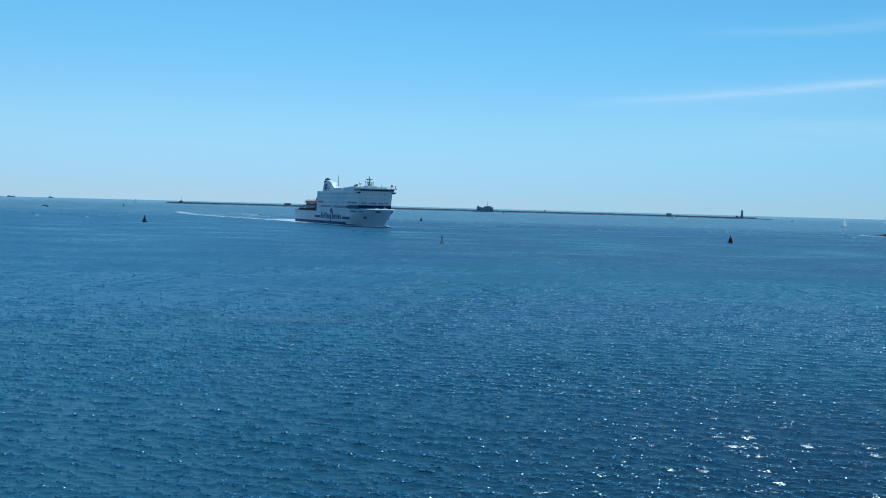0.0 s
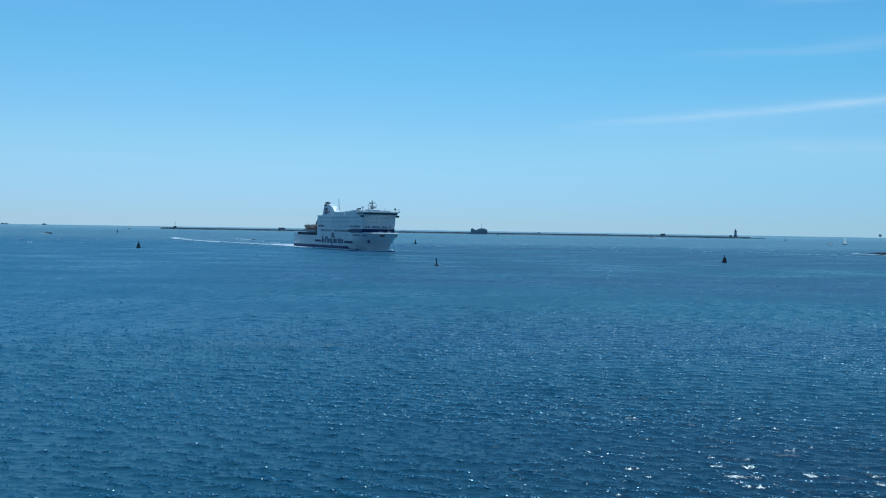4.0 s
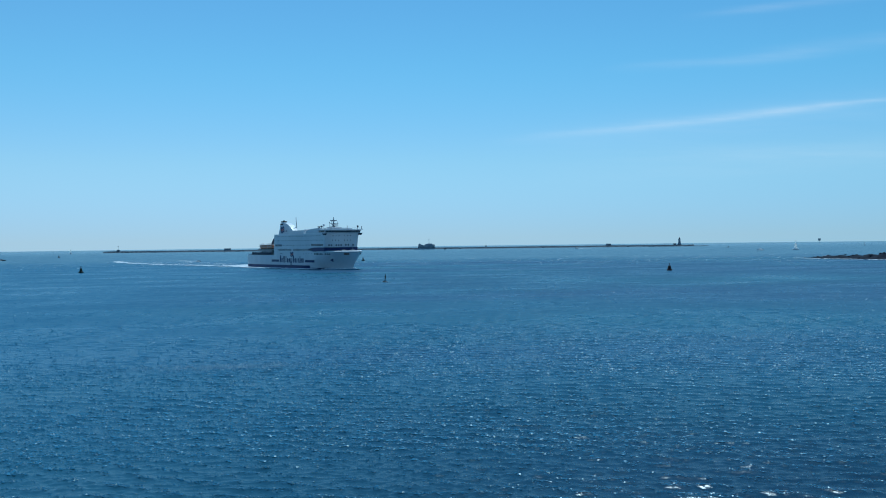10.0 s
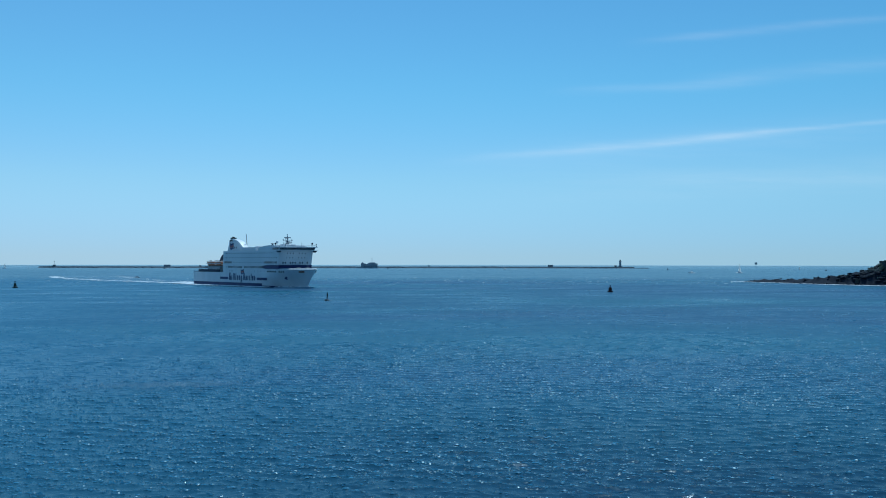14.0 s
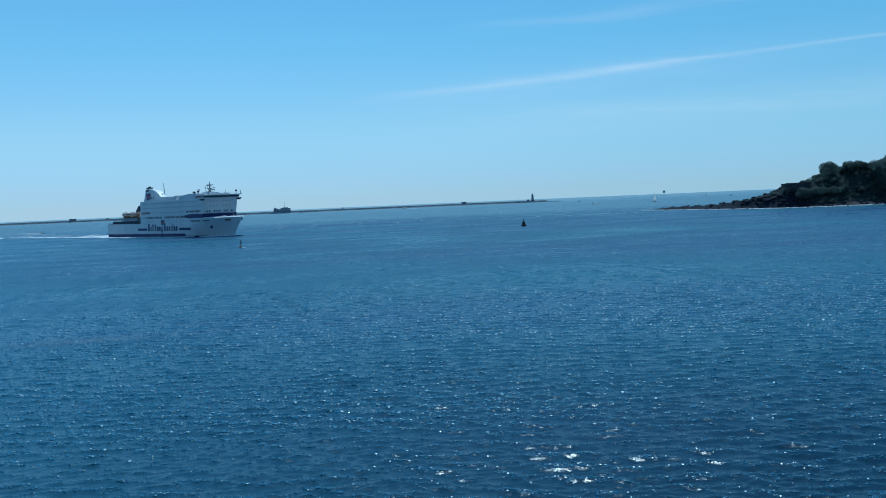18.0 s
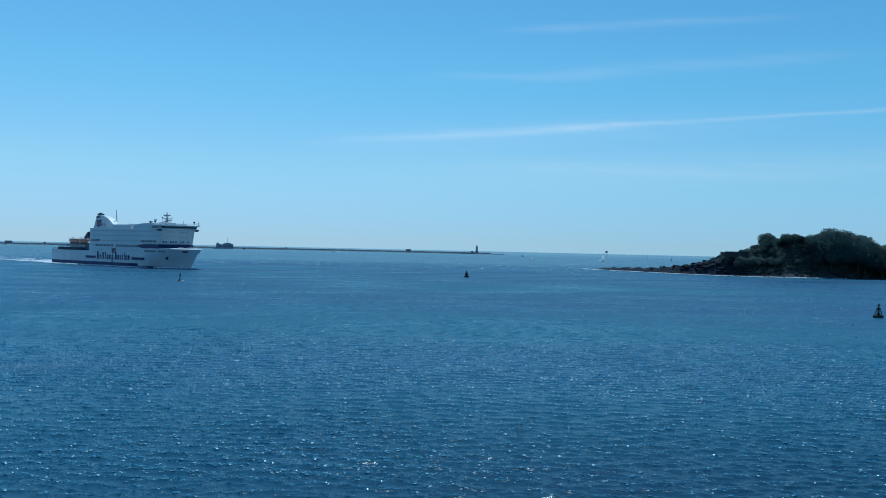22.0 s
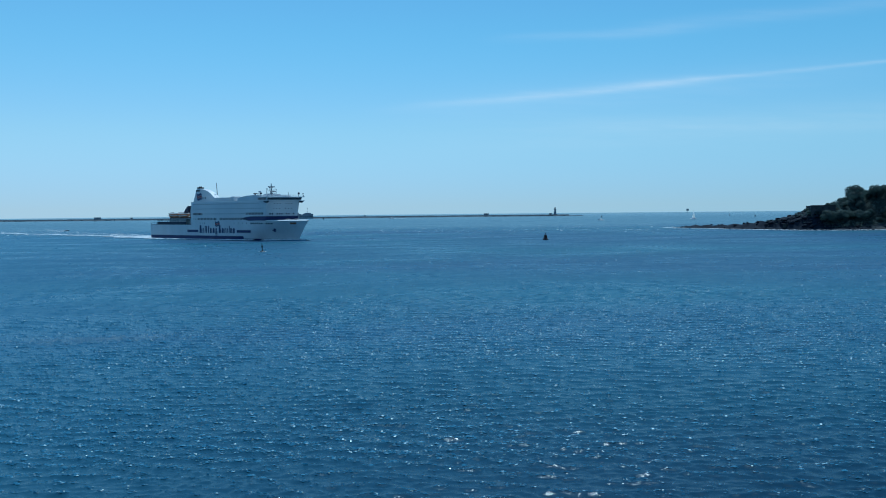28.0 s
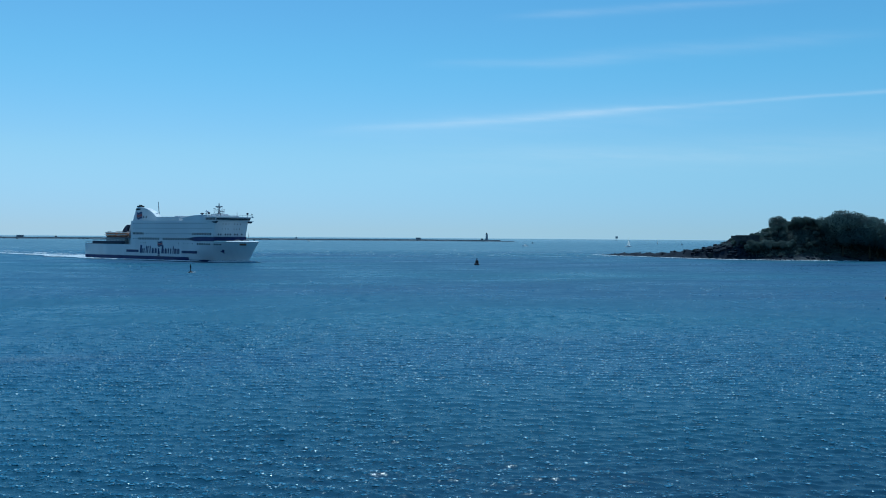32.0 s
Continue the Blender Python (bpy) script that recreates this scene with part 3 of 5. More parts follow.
    # funnel: a narrow raked fin with an arched tail, on a casing that runs aft of the house
    part("funnel_casing", arch([(-41.0, 14.8), (-29.55, 14.8), (-29.55, 25.95), (-38.2, 25.95), (-41.0, 19.6)], -6.5, 6.5), HULL_WHITE, ship, "white funnel casing")
    profile = [(-38.2, 25.96), (-34.0, 35.2), (-29.0, 35.2)]
    for i in range(11):
        u = i / 10
        profile.append((-28.9 + 17.4 * u, 35.1 - 0.9 * u - 5.6 * u ** 2.3))
    profile += [(-10.4, 28.2), (-10.0, 26.16), (-28.6, 26.16), (-28.8, 25.96)]
    funnel = part("funnel", arch(profile, -5.4, -1.6), HULL_WHITE, ship, "white raked funnel with an arched fairing")
    part("funnel_trim", arch([(-34.65, 33.75), (-29.6, 33.75), (-29.6, 34.75), (-34.2, 34.75)], -5.55, -1.45), BLACK, funnel, "black funnel band")
    part("funnel_collar", boxed(-33.7, -29.9, -4.9, -2.0, 35.21, 35.9, bevel=0.08), DECK_WHITE, funnel, "white funnel collar")
    part("funnel_top", boxed(-33.8, -29.8, -5.2, -1.8, 35.91, 36.75, bevel=0.1), BLACK, funnel, "black funnel top")
    for i in range(3):
        part("exhaust_pipe", lathe([(0.5, 0), (0.5, 0.6), (0.42, 0.6)], 10, (-32.9 + 1.1 * i, -3.5, 36.76)), BLACK, funnel)
    # sunlit gleam along the curved back of the fairing, laid on as a whiter skin
    ridge_top = [(-28.6 + 17.0 * i / 10, 35.12 - 0.9 * i / 10 - 5.6 * (i / 10) ** 2.3) for i in range(11)]
    part("fairing_top", arch([(x, z) for x, z in ridge_top] + [(x + 0.25, z + 0.3) for x, z in ridge_top[::-1]], -5.75, -1.3), DECK_WHITE, funnel, "whiter curved fairing edge drawn for its sunlit gleam")
    for x in (-26.5, -23.5):
        part("louvre", boxed(x, x + 1.1, -5.5, -5.3, 28.3, 29.6, bevel=0.05), DECK_DARK, funnel)
    flag(funnel, -30.6, 30.2, -5.46, 6.2, 4.8)
    flag(hull, 2.6, 11.0, -BEAM - 0.06, 5.2, 3.4)
    # aft casing, dark, with a slope
    part("aft_casing", arch([(-46.5, 17.0), (-41.05, 17.0), (-40.6, 23.6), (-42.5, 23.0), (-46, 19.8)], -8, 8), DECK_DARK, ship, "dark sloping ventilator casing")
    part("casing_trunk", boxed(-45.5, -29.9, -8.0, 8.0, 10.41, 14.79), HULL_WHITE, ship)

    # name and bars on the side: plain shapes
    for sign in (-1, 1):
        y0, y1 = sorted((sign * (BEAM + 0.015), sign * (BEAM + 0.10)))
        part("stripe", boxed(-34.0, -20.5, y0, y1, 5.0, 6.7), HULL_BLUE, hull, "dark blue stripe")
        part("stripe", boxed(25.0, 40.4, y0, y1, 5.0, 6.7), HULL_BLUE, hull, "dark blue stripe")
        x = -19.0
        for i, (wide, low, tall) in enumerate(((3.0, 4.6, 5.4), (1.7, 4.6, 3.4), (0.9, 4.6, 4.9), (1.6, 4.6, 4.9), (1.6, 4.6, 4.9), (2.4, 4.6, 3.4), (2.3, 4.6, 3.4), (2.3, 2.9, 5.1),
                                               (0, 0, 0), (2.7, 4.6, 5.4), (2.4, 4.6, 3.4), (1.7, 4.6, 3.4), (1.7, 4.6, 3.4), (0.9, 4.6, 4.9), (2.4, 4.6, 3.4), (2.1, 4.6, 3.4))):
            if wide:
                bm = bmesh.new()
                top = low + tall
                lean = 0.10 * tall
                bar = wide * (0.62 if wide > 1 else 1.0)
                prism(bm, [(x, low), (x + bar, low), (x + bar + lean, top - 0.25), (x + bar + lean - 0.25, top), (x + lean, top)], y0, y1)
                if wide > 1.8:
                    prism(bm, [(x + bar + 0.35, low), (x + wide, low), (x + wide + 0.25, low + 3.0), (x + bar + 0.65, low + 3.0)], y0, y1)
                part("name_mark", bm, HULL_BLUE, hull, "plain dark blue slanted bar")
                x += wide + 0.78
            else:
                x += 1.0

    # stern deck
    deck = part("stern_deck", boxed(-83.4, -29.6, -12.6, 12.6, 10.21, 10.4), DECK_DARK, ship, "dark open stern deck")
    for sign in (-1, 1):
        y = sign * 12.1
        part("bulwark", boxed(-75.5, -38, min(y, y - sign * 0.3), max(y, y - sign * 0.3), 10.41, 12.3), DECK_DARK, deck, "dark blue bulwark")
        for i in range(14):
            x = -83 + 3.6 * i
            part("rail_post", rods(((x, sign * 12.4, 10.41), (x, sign * 12.4, 13.1 if i > 2 else 11.5), 0.09, 5)), DECK_DARK, deck)
        part("hand_rail", rods(((-75, sign * 12.4, 13.15), (-36, sign * 12.4, 13.15), 0.1, 5), ((-83, sign * 12.4, 11.55), (-75, sign * 12.4, 11.55), 0.08, 5)), DECK_DARK, deck)
    part("deck_house", boxed(-62, -40, -10.5, 10.5, 10.41, 13.9, bevel=0.2), HULL_WHITE, deck, "white deck house")
    part("deck_house_roof", boxed(-63, -39.5, -11.2, 11.2, 13.91, 14.3, bevel=0.08), STEEL, deck)
    part("winch", boxed(-78, -75.5, -6, -2, 10.41, 11.7, bevel=0.2), STEEL, deck)
    part("winch", boxed(-78, -75.5, 2, 6, 10.41, 11.7, bevel=0.2), STEEL, deck)
    # lifeboats under davits
    for sign in (-1, 1):
        for x in (-53.5, -40.5):
            long = 7.4 if x < -45 else 6.2
            bm = bmesh.new()
            rings = []
            for i in range(9):
                u = -1 + i / 4
                w = 2.1 * max(0.06, 1 - abs(u) ** 3.2)
                rings.append([bm.verts.new((x + long * u, sign * 11.3 + w * c, 16.9 + 1.35 * s * (0.6 + 0.4 * (1 - abs(u)))))
                              for c, s in ((0, -1.15), (0.75, -0.75), (1, 0.1), (0.72, 0.85), (0, 1.1), (-0.72, 0.85), (-1, 0.1), (-0.75, -0.75))])
            for lo, hi in zip(rings, rings[1:]):
                for i in range(8):
                    bm.faces.new((lo[i], lo[(i + 1) % 8], hi[(i + 1) % 8], hi[i]))
            bm.faces.new(rings[0])
            bm.faces.new(rings[-1])
            bmesh.ops.recalc_face_normals(bm, faces=bm.faces)
            boat = part("lifeboat", bm, ORANGE, ship, "orange enclosed lifeboat", smooth=True)
            part("boat_stripe", boxed(x - long * 0.8, x + long * 0.8, sign * 11.3 - 2.13, sign * 11.3 + 2.13, 16.5, 16.8), DECK_WHITE, boat)
            part("canopy", boxed(x - long * 0.82, x + long * 0.82, sign * 11.3 - 1.6, sign * 11.3 + 1.6, 17.75, 18.45, bevel=0.2), CANVAS, boat, "pale tan canopy")
            for d in (-0.7, 0.7):
                part("davit", rods(((x + long * d, sign * 9.0, 14.31), (x + long * d, sign * 8.9, 19.2), 0.22, 6), ((x + long * d, sign * 8.9, 19.1), (x + long * d, sign * 11.4, 18.8), 0.2, 6)), STEEL, boat)
    part("boat_platform", boxed(-64, -47.1, -12.2, 12.2, 14.31, 14.7, bevel=0.05), STEEL, ship, "grey boat deck")
    for sign in (-1, 1):
        y = sign * 10.4
        part("boat_cradle", boxed(-60, -34, y - 0.9, y + 0.9, 14.71, 15.7, bevel=0.1), RUST, ship, "red-brown boat cradle")
        part("side_platform", boxed(-47.0, -29.6, min(sign * 6.6, sign * 12.4), max(sign * 6.6, sign * 12.4), 14.31, 14.7), STEEL, ship)
    for i in range(6):
        for sign in (-1, 1):
            x = -57 + 4.6 * i
            part("stanchion", rods(((x, sign * 10.0, 10.41), (x, sign * 10.0, 14.31), 0.14, 6)), STEEL, deck)

    # masts, radar and domes on the bridge roof
    mast = part("radar_mast", lathe([(1.5, 0), (1.0, 2.4), (0.55, 2.9), (0.4, 7.2), (0.14, 9.0)], 10, (46.2, -0.4, 28.9)), STEEL, ship, "grey radar mast")
    part("mast_house", boxed(42.0, 51.0, -4.5, 4.0, 28.76, 30.6, bevel=0.2, taper=0.3), HULL_WHITE, mast)
    part("cross_tree", rods(((46.2, -3.6, 33.2), (46.2, 2.8, 33.2), 0.16, 6), ((44.6, -0.4, 34.9), (48.0, -0.4, 34.9), 0.14, 6)), STEEL, mast)
    part("radar_bar", boxed(45.8, 46.7, -3.0, 2.2, 35.1, 35.8, bevel=0.08), STEEL, mast)
    part("radar_bar", boxed(47.4, 48.3, -2.6, 2.0, 31.8, 32.5, bevel=0.08), STEEL, mast)
    for x, y, z, h in ((44.0, -2.6, 30.6, 3.2), (48.6, 1.9, 30.6, 2.6), (50.2, -3.4, 30.6, 1.9), (43.2, 2.4, 30.6, 2.2), (46.2, -2.0, 33.2, 1.6)):
        aerial = part("mast_aerial", rods(((x, y, z), (x, y, z + h), 0.11, 5)), STEEL, mast)
        part("aerial_head", boxed(x - 0.35, x + 0.35, y - 0.35, y + 0.35, z + h, z + h + 0.5, bevel=0.08), STEEL, aerial)
    part("mast_gallery", boxed(44.4, 48.0, -2.6, 1.8, 31.0, 31.25, bevel=0.05), STEEL, mast)
    for y in (-3.5, 2.7):
        part("lamp_post", rods(((46.2, y, 33.2), (46.2, y, 34.6), 0.1, 5)), STEEL, mast)
    part("stay", rods(((46.2, -0.4, 36.0), (51, -0.4, 30.6), 0.06, 4), ((46.2, -0.4, 34), (42.5, -2.4, 30.6), 0.06, 4)), STEEL, mast)
    for x, y, h, r in ((51.0, -12.6, 1.7, 0.75), (58.8, 12.6, 1.7, 0.75), (58.0, 4.5, 2.9, 0.0), (40.5, -5.5, 2.2, 1.0), (50.8, -14.8, 1.6, 0.4), (60.5, 14.9, 1.6, 0.4), (56.5, -8.0, 1.3, 0.3)):
        base = 28.76 if x > 48.5 else 29.4
        dome = part("aerial_post", rods(((x, y, base), (x, y, base + h), 0.16, 6)), STEEL, ship)
        if r:
            bm = bmesh.new()
            bmesh.ops.create_icosphere(bm, subdivisions=2, radius=r, matrix=Matrix.Translation((x, y, base + h + r * 0.6)))
            part("radome", bm, DECK_WHITE if r > 0.8 else DECK_DARK, dome, smooth=True)
    part("whip_aerial", rods(((-15.0, -0.4, 27.0), (-16.6, -0.4, 39.4), 0.34, 6, 0.2)), STEEL, ship, "tall thin aerial mast")
    for i in range(15):
        y = -15.0 + 30.0 * i / 14
        part("roof_rail_post", rods(((60.9, y, 28.76), (60.9, y, 29.8), 0.05, 4)), STEEL, ship)
    part("roof_rail", rods(((60.9, -15, 29.8), (60.9, 15, 29.8), 0.05, 4), ((60.9, -15, 29.8), (49, -15, 29.8), 0.05, 4), ((60.9, 15, 29.8), (49, 15, 29.8), 0.05, 4)), STEEL, ship)
    part("roof_vent", boxed(8, 13, -6, 6, 28.81, 29.6, bevel=0.2), DECK_WHITE, ship)
    part("roof_vent", boxed(-24, -19, 3, 8, 26.16, 27.6, bevel=0.2), DECK_WHITE, ship)
    # foredeck fittings
    part("foremast", rods(((74, 0, 12.81), (74, 0, 18.5), 0.16, 6, 0.08)), STEEL, ship)
    for sign in (-1, 1):
        part("windlass", boxed(66, 69, sign * 3.5 - 1.2, sign * 3.5 + 1.2, 12.81, 14.1, bevel=0.25), STEEL, ship)
    return ship


def flag(parent, x, z, y, wide, tall):
    """The company's mark as a plain waving flag: two blue bars and a red one, each in steps."""
    for i, (mat, label) in enumerate(((HULL_BLUE, "dark blue flag stripe"), (MARK_RED, "red flag stripe"), (HULL_BLUE, "dark blue flag stripe"))):
        bm = bmesh.new()
        t = tall / 3.0
        top = z + tall / 2 - i * t
        n = 8
        lo, hi = [], []
        for j in range(n + 1):
            u = j / n
            sag = -0.42 * t * math.sin(2 * math.pi * (u - 0.05)) - 0.5 * t * u
            lo.append((x - wide / 2 + wide * u, top - 0.86 * t + sag))
            hi.append((x - wide / 2 + wide * u, top + sag))
        prism(bm, lo + hi[::-1], y, y + 0.05)
        part("flag_stripe", bm, mat, parent, label)


ferry = make_ferry()


def foam_patches(rng, count, place, size, stretch=2.2, rise=0.42):
    """Loose irregular flakes of foam; place() gives x, y and a turn."""
    verts, faces = [], []
    for _ in range(count):
        x, y, turn, s = place()
        s *= size * (0.4 + 1.2 * rng.random())
        n = 7
        first = len(verts)
        c, d = math.cos(turn), math.sin(turn)
        for i in range(n):
            a = 2 * math.pi * i / n
            r = s * (0.55 + 0.7 * rng.random())
            p, q = r * stretch * math.cos(a), r * math.sin(a)
            verts.append((x + p * c - q * d, y + p * d + q * c, 0.16 + 0.16 * rng.random()))
        verts.append((x, y, rise * (0.7 + 0.6 * rng.random())))
        for i in range(n):
            faces.append((first + i, first + (i + 1) % n, first + n))
    me = bpy.data.meshes.new("foam")
    me.from_pydata(verts, [], faces)
    me.materials.append(FOAM)
    return me


def make_wash():
    """White water that goes with the ship: bow wave, side wash, stern wash."""
    rng = random.Random(3)
    wash = thing("ship_wash", "white broken water along a ship's waterline", "foam", kind="stuff")

    def bow():
        u = rng.random() ** 1.6
        sign = 1 if rng.random() < 0.5 else -1
        x = 77 - 26 * u
        return x, sign * (hull_half(min(x, 73), 0) + 0.4 + 7.0 * u * rng.random()), -sign * 0.35, 1 - 0.5 * u

    def side():
        x = 40 - 124 * rng.random()
        sign = 1 if rng.random() < 0.5 else -1
        return x, sign * (hull_half(x, 0) + 1.0 + 6.5 * rng.random() ** 1.5), 0, 0.8

    def stern():
        u = rng.random()
        return -85 - 46 * u, (2 * rng.random() - 1) * (10 + 6 * u), 0, 1.5 - 0.6 * u

    part("bow_wave", foam_patches(rng, 420, bow, 1.0, 2.0, 0.9), FOAM, wash)
    part("side_wash", foam_patches(rng, 1100, side, 0.95, 3.0, 0.55), FOAM, wash)
    part("stern_wash", foam_patches(rng, 620, stern, 1.2, 2.2, 1.0), FOAM, wash)
    # the smooth swell that the stem pushes ahead of itself
    for sign in (-1, 1):
        rows = []
        bm = bmesh.new()
        for i in range(15):
            u = i / 14
            x, y = 81.5 - 30 * u ** 1.2, sign * (0.2 + 13.5 * u ** 0.8)
            tall = 0.75 * (1 - 0.75 * u)
            rows.append([bm.verts.new((x + o, y + sign * o * 0.8, z)) for o, z in ((-2.0, 0.05), (-0.6, tall * 0.8), (0.1, tall), (0.9, tall * 0.4), (2.2, 0.05))])
        for lo, hi in zip(rows, rows[1:]):
            for i in range(4):
                bm.faces.new((lo[i], lo[i + 1], hi[i + 1], hi[i]))
        bmesh.ops.recalc_face_normals(bm, faces=bm.faces)
        part("bow_swell", bm, WAVELET, wash, "dark swell before the bow", smooth=True)
    return wash


def make_wake():
    """The older track that stays on the water."""
    rng = random.Random(8)
    track = [Vector(p) for p in ((-62, 785), (-90, 838), (-122, 898), (-158, 958), (-203, 1030), (-242, 1105), (-275, 1190), (-296, 1280))]

    def along(u, edge, size):
        s = u * (len(track) - 1)
        i = min(int(s), len(track) - 2)
        way = (track[i + 1] - track[i]).normalized()
        p = track[i].lerp(track[i + 1], s - i) + Vector((-way.y, way.x)) * edge
        gate = noise.noise((s * 4.0, edge * 0.06, 0))
        return p.x, p.y, math.atan2(way.y, way.x), max(0.12, size * (0.75 + gate * 1.5))

    def near_edge():
        u = rng.random() ** 1.25
        return along(u, 6 + 24 * u + rng.gauss(0, 1.2 + 2.5 * u), 1.35 * (1 - 0.5 * u))

    def far_edge():
        u = rng.random() ** 0.9
        return along(u, -(6 + 44 * u) + rng.gauss(0, 2.5 + 5.0 * u), 0.85 * (1 - 0.35 * u))

    def churned():
        u = rng.random() ** 1.3
        return along(u, rng.uniform(-1, 1) * (6 + 30 * u), 0.55 * (1 - 0.4 * u))

    def astern():
        u = rng.random() ** 1.5 * 0.3
        return along(u, rng.gauss(0, 5), 1.0 * (1 - 2.2 * u))

    ob = new("wake", foam_patches(rng, 620, near_edge, 1.2, 2.6, 0.5))
    for name, count, place in (("far_edge", 420, far_edge), ("churned_water", 900, churned), ("stern_foam", 600, astern)):
        tagged(part(name, foam_patches(rng, count, place, 1.0, 2.2, 0.35), FOAM, ob), kind="stuff")
    tagged(ob, "broken white wake trailing on the blue sea", "wake", kind="stuff")


def make_foam_streak():
    """A pale drift line of foam flecks on the near water."""
    rng = random.Random(31)

    def fleck():
        u, v = rng.gauss(0, 1), rng.gauss(0, 1)
        return -24 + 7.5 * u, 157 + 0.35 * u + 2.4 * v, rng.uniform(-0.3, 0.3), rng.random()

    ob = new("foam_streak", foam_patches(rng, 2000, fleck, 0.038, 2.5, 0.2))
    tagged(ob, "pale drift line of foam flecks on the water", "foam", kind="stuff")


def make_whitecaps():
    """Small breaking crests where the tide runs across the channel."""
    rng = random.Random(44)

    def crest():
        x, y, _ = at_sea(rng.uniform(-24, 24), rng.uniform(880, 1280))
        return x, y, rng.uniform(-0.3, 0.3), 0.5 + rng.random() ** 3

    ob = new("whitecaps", foam_patches(rng, 520, crest, 0.33, 2.2, 0.42))
    tagged(ob, "scattered small white crests on the open water", "whitecaps", kind="stuff")


ship_wash = make_wash()
make_whitecaps()
make_wake()
make_foam_streak()

# ---- the breakwater ----


def make_breakwater():
    wall = thing("breakwater", "long low dark granite breakwater across the bay", "breakwater")
    line = [Vector(p) for p in ((-772, 2880), (-380, 2800), (110, 2790), (560, 2765), (815, 2680))]
    for k, (p, q) in enumerate(zip(line, line[1:])):
        bm = bmesh.new()
        way = (q - p).normalized()
        n = Vector((-way.y, way.x))
        steps = max(4, int((q - p).length / 12))
        rows = []
        for i in range(steps + 1):
            c = p.lerp(q, i / steps)
            w = 0.5 * noise.noise((c.x * 0.05, c.y * 0.05, 1.0))
            rows.append([bm.verts.new((*(c + n * o)[:2], z + (w if z > 0 else 0))) for o, z in ((-17, -2), (-9, 1.6), (-6.5, 4.4), (6.5, 4.4), (9, 1.6), (17, -2))])
        for a, b in zip(rows, rows[1:]):
            for i in range(5):
                bm.faces.new((a[i], a[i + 1], b[i + 1], b[i]))
        bm.faces.new(rows[0])
        bm.faces.new(rows[-1])
        bmesh.ops.recalc_face_normals(bm, faces=bm.faces)
        part("wall_section", bm, GRANITE, wall)
    rng = random.Random(4)
    me = mesh_of("wave_breaker_block", boxed(-2.2, 2.2, -1.6, 1.6, -0.8, 1.1, bevel=0.3), GRANITE)
    for i in range(70):
        s = rng.random() * (len(line) - 1)
        j = min(int(s), len(line) - 2)
        c = line[j].lerp(line[j + 1], s - j)
        b = part("wave_breaker_block", me, GRANITE, wall)
        b.matrix_basis = pose(c.x, c.y - 9 - 3 * rng.random(), 1.2, rng.uniform(-9, 9), rng.uniform(-9, 9), rng.uniform(0, 90))
    # head of the wall, low rocks past the lighthouse
    part("rubble_tail", boxed(815, 850, 2660, 2690, -1, 1.6, bevel=0.5, taper=2.0), GRANITE, wall)


make_breakwater()


def make_fort():
    x, y, _ = at_sea(-2.28, 2745)
    fort = thing("sea_fort", "round dark stone sea fort with a rooftop mast", "fort", (x, y, 0), 2)
    bm = bmesh.new()
    for k, (lo, hi, r0, r1) in enumerate(((-2, 2.2, 24, 23.5), (2.21, 9.2, 22.3, 21.8), (9.21, 10.4, 22.8, 22.4))):
        turned(bm, [(r0, lo), (r1, hi)], 36)
    part("drum", bm, FORT_STONE, fort, "curved granite fort wall")
    port = mesh_of("gun_port", boxed(-0.9, 0.9, -0.3, 0.3, -1.0, 1.0, bevel=0.15), BLACK)
    for i in range(28):
        a = 2 * math.pi * i / 28
        p = part("gun_port", port, BLACK, fort)
        p.matrix_basis = pose(22.1 * math.sin(a), -22.1 * math.cos(a), 5.6, 0, 0, math.degrees(a))
    part("roof_house", arch([(-7, 10.41), (-5, 12.4), (0, 14.6), (3, 15.4), (15, 15.4), (16, 13.2), (21.5, 12.6), (21.8, 10.41)], -9, 9), FORT_STONE, fort)
    part("roof_tower", arch([(-21.5, 10.41), (-20.6, 14.2), (-18.2, 16.0), (-15.6, 14.2), (-13.4, 12.6), (-9, 12.2), (-8.6, 10.41)], -6, 6), FORT_STONE, fort)
    part("mast", rods(((7, 0, 15.3), (7, 0, 28), 0.45, 6, 0.25), ((5.4, 0, 27), (8.6, 0, 27), 0.25, 5)), STEEL, fort, "thin signal mast")
    part("landing", boxed(-34, -23, -4, 4, -1, 2.6, bevel=0.3), FORT_STONE, fort)


make_fort()


